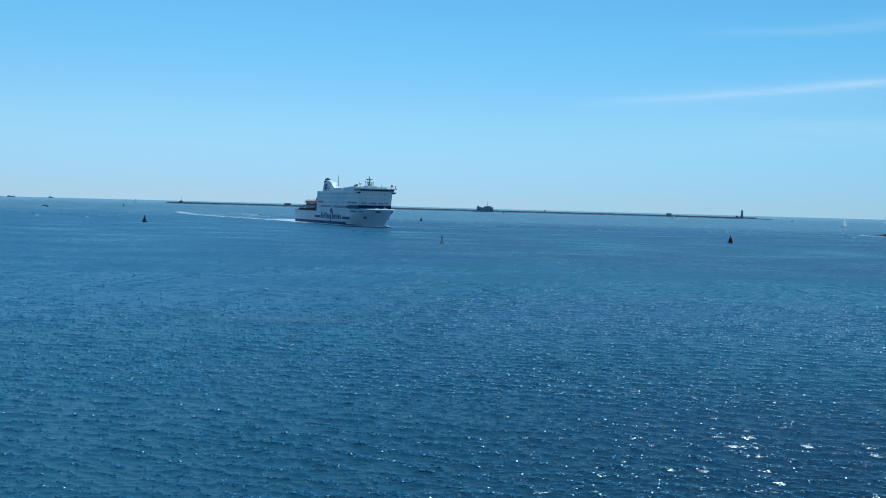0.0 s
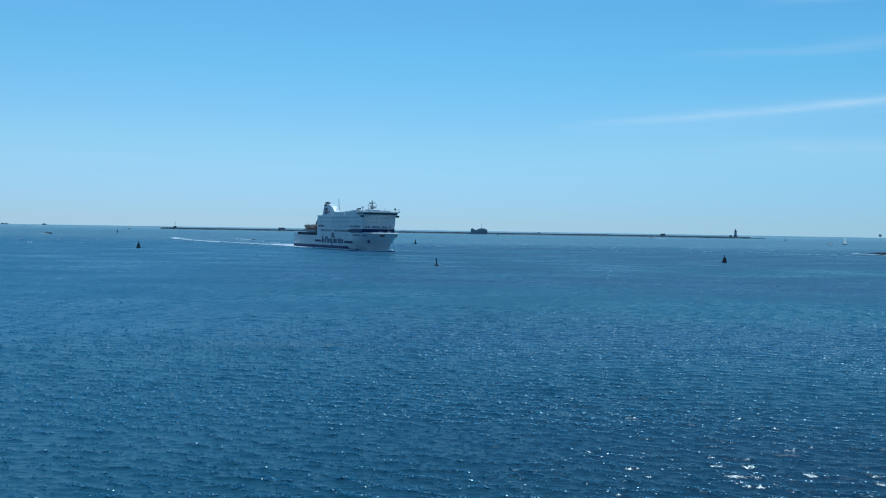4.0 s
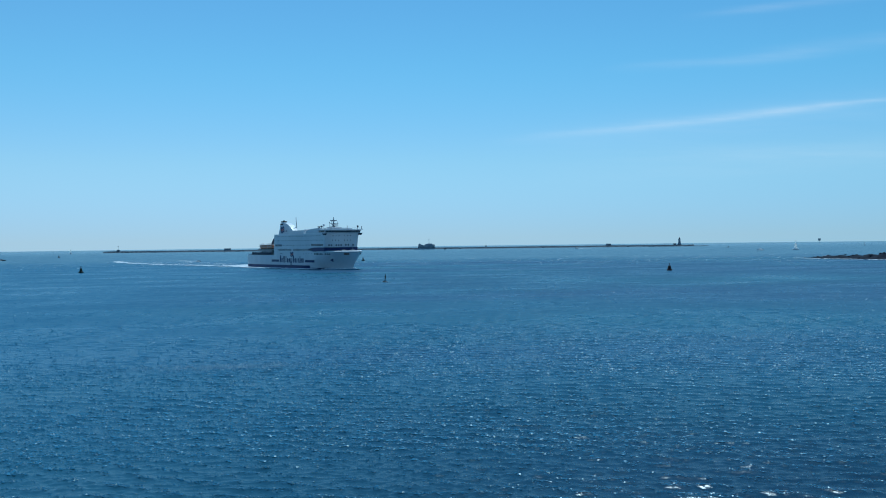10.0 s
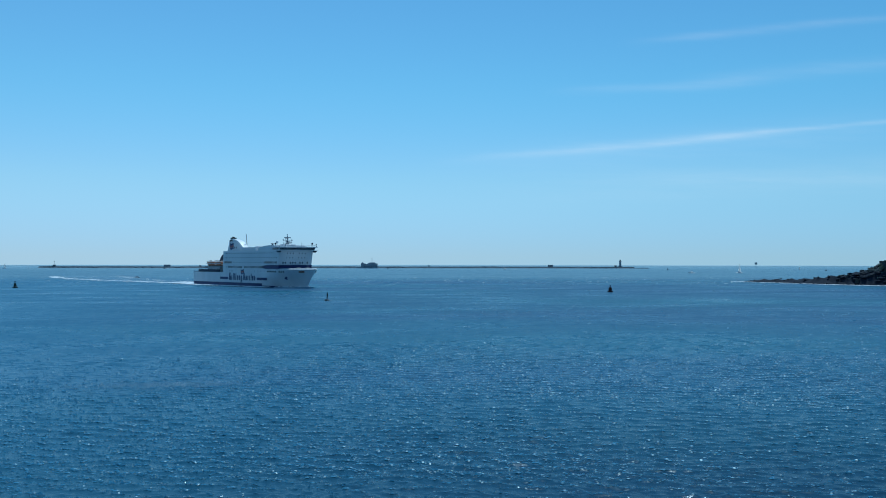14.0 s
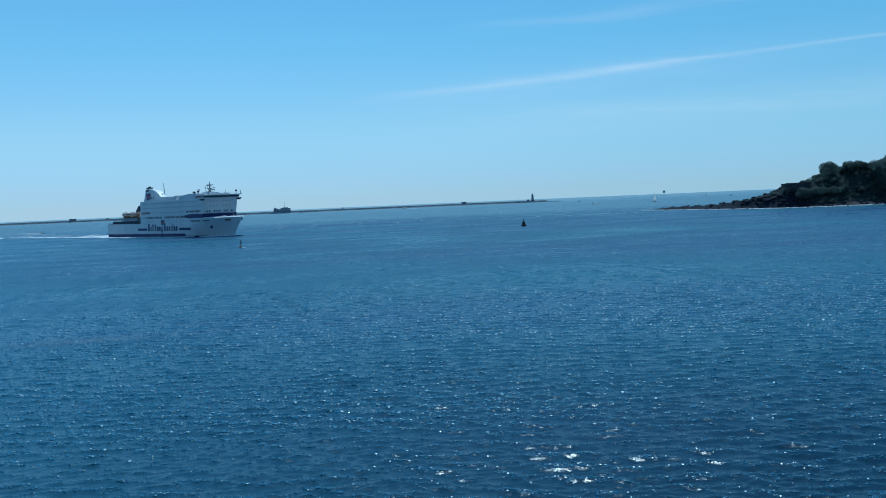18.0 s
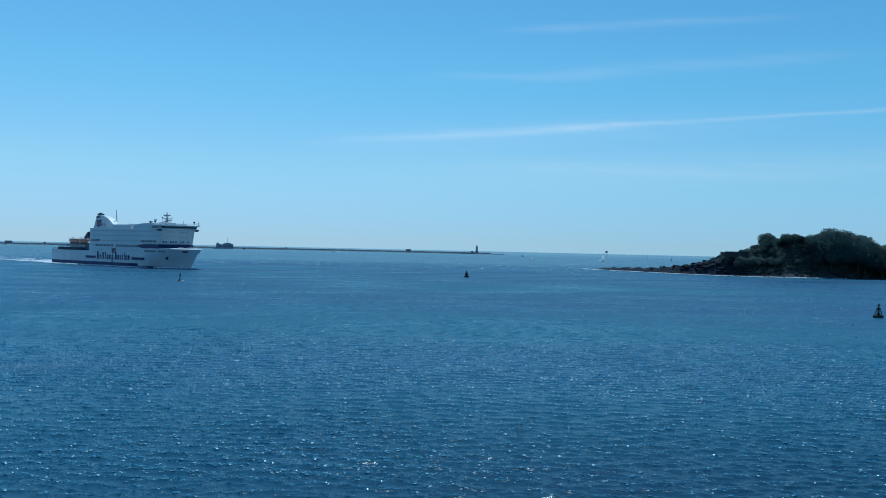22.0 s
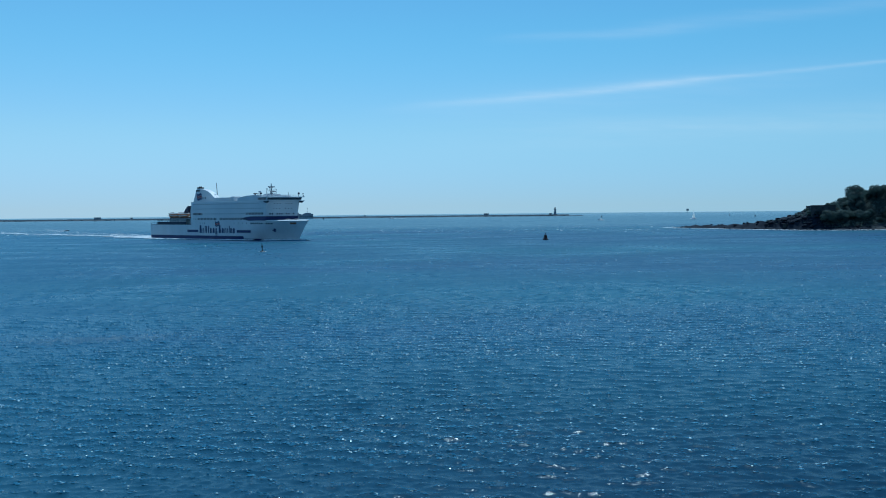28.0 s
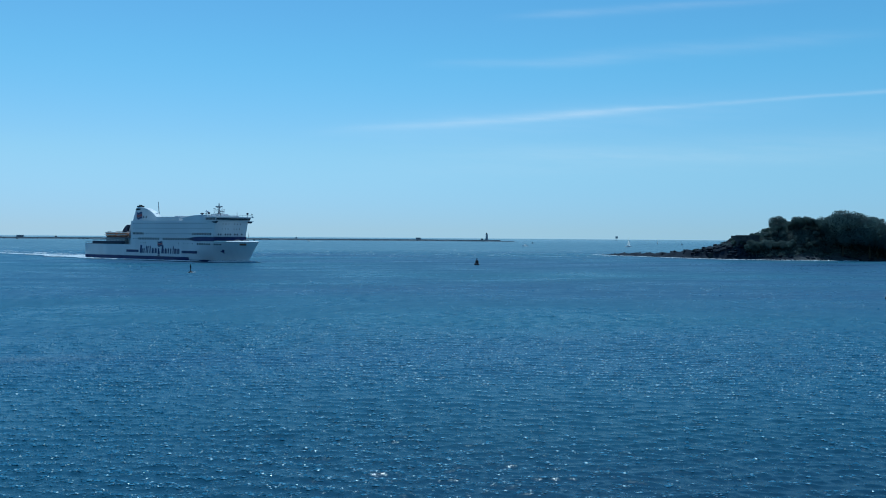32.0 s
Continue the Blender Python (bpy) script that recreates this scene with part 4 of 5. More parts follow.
def make_lighthouse():
    x, y, _ = at_sea(-16.15, 2809)
    tower = thing("lighthouse", "grey granite lighthouse tower on the breakwater end", "lighthouse", (x, y, 0))
    part("base", lathe([(9, -1), (8.5, 3.6), (6.2, 4.8), (6.0, 5.2)], 20), GRANITE, tower)
    part("shaft", lathe([(3.9, 5.2), (3.3, 9), (2.9, 14), (2.75, 18.2)], 20), FORT_STONE, tower, "tapered granite shaft")
    part("gallery", lathe([(3.7, 18.21), (3.8, 18.7), (3.8, 19.1), (3.0, 19.1)], 20), FORT_STONE, tower)
    part("lantern", lathe([(1.7, 19.11), (1.7, 22.0)], 12), GLASS, tower, "glazed lantern")
    part("lantern_roof", lathe([(2.1, 22.01), (1.2, 23.3), (0.25, 23.9), (0.1, 25.2)], 12), BLACK, tower)
    for i in range(10):
        a = 2 * math.pi * i / 10
        part("gallery_post", rods(((3.6 * math.cos(a), 3.6 * math.sin(a), 19.1), (3.6 * math.cos(a), 3.6 * math.sin(a), 20.3), 0.08, 4)), STEEL, tower)
    for z in (9.5, 13.5):
        part("window", boxed(-0.5, 0.5, -3.3, -2.6, z, z + 1.3), GLASS, tower)
    part("store", boxed(-15.5, -10.5, -3, 3, 4.3, 8.2, bevel=0.2), GRANITE, tower)


make_lighthouse()


def make_beacon():
    x, y, _ = at_sea(14.32, 2960)
    b = thing("beacon", "dark pyramidal stone beacon with a ball top", "beacon", (x, y, 0))
    part("plinth", boxed(-4.5, 4.5, -4.5, 4.5, 3.0, 8.5, bevel=0.2, taper=1.6), GRANITE, b)
    part("pole", rods(((0, 0, 8.4), (0, 0, 17.2), 0.4, 8)), STEEL, b)
    bm = bmesh.new()
    bmesh.ops.create_icosphere(bm, subdivisions=2, radius=1.1, matrix=Matrix.Translation((0, 0, 17.6)))
    part("ball", bm, BLACK, b)


make_beacon()


def make_huts():
    for heading, far, w, h in ((8.63, 2841, 8.5, 4.4), (-12.34, 2823, 6.5, 4.6), (6.9, 2820, 2.5, 3.2), (-5.6, 2794, 1.6, 4.0)):
        x, y, _ = at_sea(heading, far)
        hut = thing("breakwater_hut", "small dark stone hut on the breakwater", "hut", (x, y, 3.9), group="huts on the breakwater")
        part("wall", boxed(-w, w, -3, 3, 0, h, bevel=0.2), FORT_STONE, hut)
        part("roof", boxed(-w - 0.4, w + 0.4, -3.4, 3.4, h + 0.01, h + 0.8, taper=1.2), GRANITE, hut)
        part("doorway", boxed(-0.7, 0.7, -3.1, -2.9, 0.05, 2.1), BLACK, hut)


make_huts()

# ---- buoys ----


def can_buoy(name, label, place, mat, scale=1.0, cone=False, turn=0.0, open_frame=False, body=0.55):
    """A navigation buoy: float, skirt, lattice cage, lantern and top mark."""
    b = thing(name, label, "buoy", place, turn, group="channel buoys")
    s = scale
    part("float", lathe([(1.05 * s, -0.5), (1.5 * s, -0.1), (1.55 * s, 0.55 * s), (1.35 * s, 0.8 * s), (0.5 * s, 0.95 * s)], 18), mat, b, smooth=False)
    bars = []
    for i in range(4):
        a = math.pi / 4 + i * math.pi / 2
        bars.append(((1.05 * s * math.cos(a), 1.05 * s * math.sin(a), 0.8 * s), (0.42 * s * math.cos(a), 0.42 * s * math.sin(a), 2.9 * s), (0.13 if open_frame else 0.07) * s, 5))
        part("cage_leg", rods(bars[-1]), mat, b)
    part("cage_ring", lathe([(0.78 * s, 1.7 * s), (0.82 * s, 1.78 * s), (0.74 * s, 1.84 * s)], 12), mat, b)
    if open_frame:
        part("daymark", boxed(-0.42 * s, 0.42 * s, -0.4 * s, 0.4 * s, 2.25 * s, 2.89 * s, bevel=0.06 * s), mat, b)
        part("battery_box", boxed(-0.4 * s, 0.4 * s, -0.4 * s, 0.4 * s, 0.96 * s, 1.45 * s, bevel=0.06 * s), mat, b)
    else:
        part("daymark", boxed(-body * s, body * s, -body * s, body * s, 1.0 * s, 2.7 * s, bevel=0.08 * s, taper=0.14 * s), mat, b)
    part("lamp_platform", lathe([(0.5 * s, 2.9 * s), (0.52 * s, 3.02 * s)], 12), mat, b)
    part("lantern", lathe([(0.17 * s, 3.03 * s), (0.19 * s, 3.35 * s), (0.08 * s, 3.45 * s)], 10), GLASS, b)
    if cone:
        part("top_mark", lathe([(0.5 * s, 3.46 * s), (0.06 * s, 4.3 * s)], 12), mat, b, "conical top mark")
    else:
        part("top_mark", lathe([(0.34 * s, 3.46 * s), (0.34 * s, 4.05 * s)], 12), mat, b, "can-shaped top mark")
    return b


def spar_buoy(place):
    b = thing("spar_buoy", "slim dark spar buoy with a small round float", "buoy", place, group="channel buoys")
    part("float", lathe([(0.8, -0.5), (1.2, -0.1), (1.2, 0.35), (0.5, 0.65)], 16), BUOY_DARK, b)
    bob = random.Random(7)

    def lap():
        a = bob.uniform(0, 6.283)
        return 1.7 * math.cos(a), 1.5 * math.sin(a), a + 1.57, 1.0

    part("lapping_foam", foam_patches(bob, 14, lap, 0.28, 2.0, 0.25), FOAM, b, "white foam lapping round the float")
    part("spar", lathe([(0.24, 0.6), (0.19, 2.6), (0.16, 3.5)], 10), BUOY_DARK, b)
    part("lantern", lathe([(0.16, 3.51), (0.18, 3.8), (0.06, 3.95)], 8), GLASS, b)
    part("top_mark", lathe([(0.34, 2.3), (0.34, 3.0)], 10), BUOY_DARK, b)
    return b


def mooring_buoy(place):
    b = thing("mooring_buoy", "small yellow mooring buoy with dark bands and ring", "buoy", place, 20)
    bm = bmesh.new()
    rings = []
    for x, r in ((-0.62, 0.25), (-0.58, 0.36), (-0.2, 0.4), (0.2, 0.4), (0.58, 0.36), (0.62, 0.25)):
        rings.append([bm.verts.new((x, r * math.cos(2 * math.pi * i / 16), 0.12 + r * math.sin(2 * math.pi * i / 16))) for i in range(16)])
    for lo, hi in zip(rings, rings[1:]):
        for i in range(16):
            bm.faces.new((lo[i], lo[(i + 1) % 16], hi[(i + 1) % 16], hi[i]))
    bm.faces.new(rings[0])
    bm.faces.new(rings[-1])
    bmesh.ops.recalc_face_normals(bm, faces=bm.faces)
    part("float", bm, BUOY_YELLOW, b)
    for x in (-0.12, 0.36):
        bm = bmesh.new()
        rings = []
        for k, r in ((x, 0.395), (x, 0.412), (x + 0.14, 0.412), (x + 0.14, 0.395)):
            rings.append([bm.verts.new((k, r * math.cos(2 * math.pi * i / 16), 0.12 + r * math.sin(2 * math.pi * i / 16))) for i in range(16)])
        for lo, hi in zip(rings, rings[1:]):
            for i in range(16):
                bm.faces.new((lo[i], lo[(i + 1) % 16], hi[(i + 1) % 16], hi[i]))
        bmesh.ops.recalc_face_normals(bm, faces=bm.faces)
        part("band", bm, BLACK, b, "black band")
    part("ring", rods(((0.0, 0, 0.5), (0.0, 0, 0.72), 0.03, 5), ((-0.09, 0, 0.72), (0.09, 0, 0.72), 0.03, 5)), STEEL, b)
    return b


BUOYS = [
    (can_buoy("channel_buoy", "dark red can buoy with a cage and lantern", at_sea(-15.61, 632), BUOY_RED, 1.06, body=0.85), 0.9, 0.0),
    (can_buoy("channel_buoy", "dark green channel buoy with a cage and lantern", at_sea(16.20, 769), BUOY_GREEN, 1.15, body=0.7), 1.3, 1.0),
    (can_buoy("channel_buoy", "dark green conical channel buoy on the far water", at_sea(1.25, 1085), BUOY_GREEN, 1.1, True), 1.0, 2.0),
    (can_buoy("channel_buoy", "dark green channel buoy with a conical top mark", at_sea(-37.27, 338), BUOY_GREEN, 1.0, True, open_frame=True), 1.5, 3.0),
    (spar_buoy(at_sea(0.05, 489)), 3.0, 4.0),
    (mooring_buoy(at_sea(-37.95, 130)), 4.0, 5.0),
    (can_buoy("channel_buoy", "dark channel buoy far out before the breakwater", at_sea(-3.31, 2450), BUOY_DARK, 1.1), 1.0, 0.5),
    (can_buoy("channel_buoy", "dark channel buoy far out beyond the lighthouse", at_sea(-18.7, 2270), BUOY_DARK, 1.1, True), 1.0, 1.5),
    (can_buoy("channel_buoy", "dark channel buoy far out near open sea", at_sea(17.28, 1860), BUOY_RED, 1.1), 1.0, 2.5),
    (can_buoy("channel_buoy", "dark channel buoy far out near open sea", at_sea(-26.8, 2200), BUOY_DARK, 1.1), 1.0, 3.5),
]


def make_far_tower():
    x, y, _ = at_sea(-23.3, 3700)
    t = thing("sea_mark_tower", "grey boxy sea mark on a thin pole near the horizon", "sea mark", (x, y, 0))
    part("pole", rods(((0, 0, -1), (0, 0, 8.4), 0.3, 8)), STEEL, t)
    part("cabin", boxed(-3.6, 3.6, -3, 3, 8.4, 16.0, bevel=0.3), STEEL, t)
    part("foot", lathe([(1.6, -1), (1.2, 1.2), (0.4, 1.6)], 12), STEEL, t)


make_far_tower()

# ---- small craft ----


def sailing_boat(place, turn, scale=1.0):
    b = thing("sailing_boat", "small white sailing boat with both sails set", "sailing boat", place, turn)
    s = scale
    bm = bmesh.new()
    rings = []
    for i in range(8):
        u = -1 + 2 * i / 7
        w = 1.5 * s * max(0.05, 1 - max(0, u) ** 2.2) * (0.8 + 0.2 * min(1, 1 + u))
        rings.append([bm.verts.new((4.8 * s * u, w * c, z * s)) for c, z in ((0, -0.4), (0.7, -0.2), (1, 1.0), (-1, 1.0), (-0.7, -0.2))])
    for lo, hi in zip(rings, rings[1:]):
        for i in range(5):
            bm.faces.new((lo[i], lo[(i + 1) % 5], hi[(i + 1) % 5], hi[i]))
    bm.faces.new(rings[0])
    bm.faces.new(rings[-1])
    bmesh.ops.recalc_face_normals(bm, faces=bm.faces)
    part("hull", bm, DECK_WHITE, b)
    part("cabin", boxed(-1.5 * s, 1.8 * s, -0.9 * s, 0.9 * s, 1.0 * s, 1.6 * s, bevel=0.15), DECK_WHITE, b)
    part("mast", rods(((0.6 * s, 0, 1.0 * s), (0.6 * s, 0, 13.2 * s), 0.09 * s, 6)), STEEL, b)
    part("boom", rods(((0.5 * s, 0, 2.1 * s), (-2.0 * s, 0.3 * s, 2.1 * s), 0.07 * s, 5)), STEEL, b)
    for name, low, high in (("mainsail", ((0.45, 0.0, 2.3), (-1.9, 0.28, 2.3)), (0.45, 0.0, 12.8)), ("jib", ((2.7, 0.0, 1.3), (0.7, 0.3, 1.7)), (0.75, 0.0, 11.4))):
        bm = bmesh.new()
        a, c = (Vector(p) * s for p in low)
        top = Vector(high) * s
        rows = []
        for i in range(7):
            u = i / 6
            l, r = a.lerp(top, u), c.lerp(top, u ** 0.9)
            rows.append([bm.verts.new(l.lerp(r, j / 4) + Vector((0, 0.5 * s * math.sin(math.pi * j / 4) * (1 - u), 0))) for j in range(5)])
        for lo, hi in zip(rows, rows[1:]):
            for j in range(4):
                bm.faces.new((lo[j], lo[j + 1], hi[j + 1], hi[j]))
        bmesh.ops.solidify(bm, geom=bm.faces[:], thickness=0.03)
        part(name, bm, SAIL, b)
    return b


def motor_boat(place, turn, scale=1.0, dark=False, trail=13):
    b = thing("motor_boat", "small dark motor boat with a white wash" if dark else "small white motor boat with a white wash", "motor boat", place, turn)
    s = scale
    bm = bmesh.new()
    rings = []
    for i in range(8):
        u = -1 + 2 * i / 7
        w = 1.5 * s * max(0.05, 1 - max(0, u) ** 2.4)
        rise = 0.5 * s * max(0, u) ** 2
        rings.append([bm.verts.new((4.5 * s * u, w * c, z * s + rise)) for c, z in ((0, -0.4), (0.75, -0.1), (1, 1.1), (-1, 1.1), (-0.75, -0.1))])
    for lo, hi in zip(rings, rings[1:]):
        for i in range(5):
            bm.faces.new((lo[i], lo[(i + 1) % 5], hi[(i + 1) % 5], hi[i]))
    bm.faces.new(rings[0])
    bm.faces.new(rings[-1])
    bmesh.ops.recalc_face_normals(bm, faces=bm.faces)
    part("hull", bm, BLACK if dark else DECK_WHITE, b)
    # white cabins get translucent sailcloth, added to brighten the backlit boat
    part("cabin", boxed(-1.6 * s, 1.7 * s, -1.0 * s, 1.0 * s, 1.1 * s, 2.5 * s, bevel=0.2, taper=0.2), STEEL if dark else SAIL, b, "" if dark else "white cabin made translucent so that it shows brighter")
    part("windscreen", boxed(1.25 * s, 1.75 * s, -0.8 * s, 0.8 * s, 1.6 * s, 2.2 * s), GLASS, b)
    part("mast", rods(((-0.4 * s, 0, 2.5 * s), (-0.4 * s, 0, 4.4 * s), 0.06 * s, 5)), STEEL, b)
    rng = random.Random(int(abs(place[0])))

    def wash():
        u = rng.random()
        return 1.5 * s - trail * s * u, rng.uniform(-1, 1) * (1.6 + 2 * u) * s, 0, 1 - 0.6 * u

    part("wash", foam_patches(rng, 220, wash, 0.8 * s, 2.0, 0.5), FOAM, b, "white wash")
    return b


sail_boat = sailing_boat((684, 1620, 0), -60, 1.15)
speed_boat = motor_boat((580, 1573, 0), 125, 1.2, trail=5)
launch = motor_boat((-540, 1440, 0), 170, 1.1, True)
motor_boat((-400, 2600, 0), 180, 0.8, True)
motor_boat((-212, 1180, 0), 10, 0.62, True)
sailing_boat(at_sea(16.7, 2760), 40, 1.0)
sailing_boat(at_sea(-25.5, 2450), 40, 0.8)
runabout = motor_boat(at_sea(-11.2, 2400), 170, 1.3, trail=26)


def far_ship(place, length, turn):
    b = thing("cargo_ship", "small grey ship hull down on the horizon", "ship", place, turn)
    part("hull", arch([(-length / 2, -1), (length / 2 - 4, -1), (length / 2, 3.8), (-length / 2, 3.4)], -6, 6), STEEL, b)
    part("bridge", boxed(-length / 2 + 3, -length / 2 + 9, -4, 4, 3.5, 6.4, bevel=0.4), HULL_WHITE, b)
    part("mast", rods(((length / 4, 0, 4), (length / 4, 0, 9), 0.3, 5)), STEEL, b)


far_ship(at_sea(22.8, 4700), 30, 5)
far_ship(at_sea(20.9, 4700), 18, 5)

# ---- the island ----
OUTLINE = [Vector(p) for p in ((380, 925), (384, 892), (394, 848), (402, 806), (411, 778), (424, 750), (446, 734), (474, 726), (520, 720), (575, 712), (640, 704), (730, 690),
                               (790, 720), (800, 790), (740, 838), (640, 850), (560, 860), (505, 850), (466, 818), (436, 790), (422, 800), (408, 850), (396, 905))]


def inland(x, y):
    """Metres inside the island's outline (negative outside)."""
    p = Vector((x, y))
    near, inside = 1e9, False
    n = len(OUTLINE)
    for i in range(n):
        a, b = OUTLINE[i], OUTLINE[(i + 1) % n]
        d = b - a
        u = max(0.0, min(1.0, (p - a).dot(d) / d.length_squared))
        near = min(near, (p - a - d * u).length)
        if (a.y > y) != (b.y > y) and x < a.x + (y - a.y) / (b.y - a.y) * d.x:
            inside = not inside
    return near if inside else -near


def ridge(x):
    """Height of the ground along the island, from its rocky tip inland."""
    marks = ((380, 0.7), (402, 1.0), (409, 2.4), (416, 5.0), (421, 7.4), (428, 10.0), (436, 14.5), (452, 16.0), (470, 19.0), (490, 25.0), (515, 26.0), (535, 27.0), (570, 26.0), (588, 20.0), (610, 15.0), (650, 13.0), (740, 14.0), (820, 8.0))
    for (x0, z0), (x1, z1) in zip(marks, marks[1:]):
        if x <= x1:
            return z0 + (z1 - z0) * max(0.0, (x - x0) / (x1 - x0))
    return marks[-1][1]


def ground_height(x, y):
    d = inland(x, y)
    if d <= 0:
        return max(-3.0, 0.35 * d)
    top = ridge(x + 0.12 * (y - 740))
    shore = min(1.0, d / 7.0) * min(2.6, top)
    w = max(0.0, min(1.0, (x - 424) / 26.0))
    k = max(0.0, min(1.0, (d - 1.0 - 5.0 * w) / (7.0 + 15.0 * w)))
    k = k * k * (3 - 2 * k)
    rough = noise.noise((x * 0.06, y * 0.06, 0)) * 2.2 + noise.noise((x * 0.2, y * 0.2, 3)) * 0.9
    return shore + (top - min(2.6, top)) * k + rough * min(1.0, d / 9.0) * min(1.0, top / 8)


def make_island():
    gap = 4.0
    nx, ny = int((820 - 364) / gap), int((960 - 672) / gap)
    ground = bmesh.new()
    shore = bmesh.new()
    beach = bmesh.new()
    grid = {}
    heights = [[ground_height(364 + i * gap, 672 + j * gap) for j in range(ny + 1)] for i in range(nx + 1)]
    for i in range(nx):
        for j in range(ny):
            z = [heights[i + a][j + b] for a, b in ((0, 0), (1, 0), (1, 1), (0, 1))]
            if max(z) < -1.5:
                continue
            bm = shore if sum(z) / 4 < 4.2 or i * gap < 74 else ground
            if bm is shore and i * gap > 100:
                bm = beach
            key = (shore, ground, beach).index(bm)
            vs = []
            for (a, b), h in zip(((0, 0), (1, 0), (1, 1), (0, 1)), z):
                q = (key, i + a, j + b)
                if q not in grid:
                    wob = noise.noise_vector((i + a, j + b, 0.5)) * 1.0
                    grid[q] = bm.verts.new((364 + (i + a) * gap + wob.x, 672 + (j + b) * gap + wob.y, h))
                vs.append(grid[q])
            bm.faces.new(vs)
    isle = thing("island", "wooded rocky island with a low reef and shore rocks", "island", kind="structure")
    part("ground_cover", ground, SOIL, isle, "dark green scrub slope", smooth=True)
    part("beach", beach, SHINGLE, isle, "pale shingle beach")
    part("rock_shore", shore, ROCK, isle, "dark wet rocky shore")
    rng = random.Random(12)
    stones = []
    for k in range(5):
        bm = bmesh.new()
        bmesh.ops.create_icosphere(bm, subdivisions=2, radius=1.0)
        for v in bm.verts:
            v.co *= 1 + 0.42 * noise.noise(v.co * 1.4 + Vector((k * 9.0, 0, 0)))
            v.co.z *= 0.62
        stones.append(mesh_of("rock", bm, ROCK))
    placed = 0
    while placed < 260:
        x, y = rng.uniform(372, 760), rng.uniform(680, 935)
        d = inland(x, y)
        if not -2.5 < d < 9 or y > 900 - 0.1 * (x - 380) and x > 420:
            continue
        if x > 430 and y > 780:
            continue
        s = rng.uniform(0.8, 2.1) * (0.38 if x < 402 else 0.7)
        p = part("rock", stones[placed % 5], ROCK, isle)
        p.matrix_basis = pose(x, y, max(-0.2, ground_height(x, y)) + 0.2, rng.uniform(-14, 14), rng.uniform(-14, 14), rng.uniform(0, 360)) @ Matrix.Diagonal((s * 1.5, s, s, 1))
        placed += 1
    # broken rock on the bare slope above the reef
    for k in range(110):
        x, y = rng.uniform(408, 438), rng.uniform(742, 800)
        if inland(x, y) < 2:
            continue
        s = rng.uniform(0.9, 2.4)
        p = part("rock", stones[k % 5], ROCK, isle)
        p.matrix_basis = pose(x, y, ground_height(x, y) - 0.1 * s, rng.uniform(-25, 25), rng.uniform(-25, 25), rng.uniform(0, 360)) @ Matrix.Diagonal((s * 1.4, s, s * 0.9, 1))
    # pale surf where the sea meets the reef

    def surf():
        k = rng.randrange(0, 8)
        p = OUTLINE[k].lerp(OUTLINE[k + 1], rng.random())
        return p.x - 4 + rng.uniform(-3, 1), p.y - 3 + rng.uniform(-3, 1), -1.2, 0.8

    tagged(new("surf", foam_patches(rng, 420, surf, 0.7, 3.0)), "thin white surf along the reef rocks", "surf", kind="stuff")


make_island()


def crown_mesh(seed, wide, tall, lobes, leaves, leaf):
    """A crown of leaf clumps: small bent leaves scattered over uneven lobes, with gaps."""
    rng = random.Random(seed)
    verts, faces = [], []
    heads = []
    for i in range(lobes):
        a, r = rng.uniform(0, 6.283), wide * rng.uniform(0.1, 0.66)
        heads.append((Vector((r * math.cos(a), r * math.sin(a), tall * rng.uniform(0.35, 0.78))), wide * rng.uniform(0.32, 0.55)))
    heads.append((Vector((0, 0, tall * 0.62)), wide * 0.6))
    for i in range(leaves):
        c, r = heads[i % len(heads)]
        n = Vector((rng.gauss(0, 1), rng.gauss(0, 1), rng.gauss(0.25, 1))).normalized()
        p = c + Vector((n.x * r, n.y * r, n.z * r * 0.78)) * rng.uniform(0.72, 1.08)
        if p.z < 0.3:
            continue
        n = (n + 0.24 * Vector((rng.gauss(0, 1), rng.gauss(0, 1), rng.gauss(0, 1)))).normalized()
        s = n.orthogonal().normalized()
        s.rotate(Matrix.Rotation(rng.uniform(0, 6.283), 3, n))
        t = n.cross(s)
        size = leaf * rng.uniform(0.6, 1.35)
        k = len(verts)
        verts += [p - s * size, p - t * size * 0.6 + n * 0.12 * size, p + s * size, p + t * size * 0.6 + n * 0.12 * size]
        faces += [(k, k + 1, k + 3), (k + 1, k + 2, k + 3)]
    me = bpy.data.meshes.new("crown")
    me.from_pydata([tuple(v) for v in verts], [], faces)
    me.materials.append(LEAF)
    return me


def tree_model(seed, wide, tall, bush=False):
    t = thing("bush" if bush else "tree", "dense dark green bush on the island slope" if bush else "broad dark green leafy tree on the wooded island", "bush" if bush else "tree", (0, 0, 0), group="island trees")
    rng = random.Random(seed)
    bm = bmesh.new()
    th = tall * (0.25 if bush else 0.5)
    rod(bm, (0, 0, -1.5), (0.2, 0.1, th), 0.05 * wide, 7, 0.03 * wide)
    for i in range(5):
        a = i * 1.3 + rng.random()
        rod(bm, (0.1, 0.05, th * rng.uniform(0.55, 0.95)), (wide * 0.45 * math.cos(a), wide * 0.45 * math.sin(a), th + tall * 0.2), 0.022 * wide, 5, 0.008 * wide)
    part("trunk", bm, BARK, t)
    part("crown", crown_mesh(seed, wide, tall, 7 if bush else 9, 4600 if bush else 12000, 0.19 if bush else 0.20), LEAF, t)
    return t


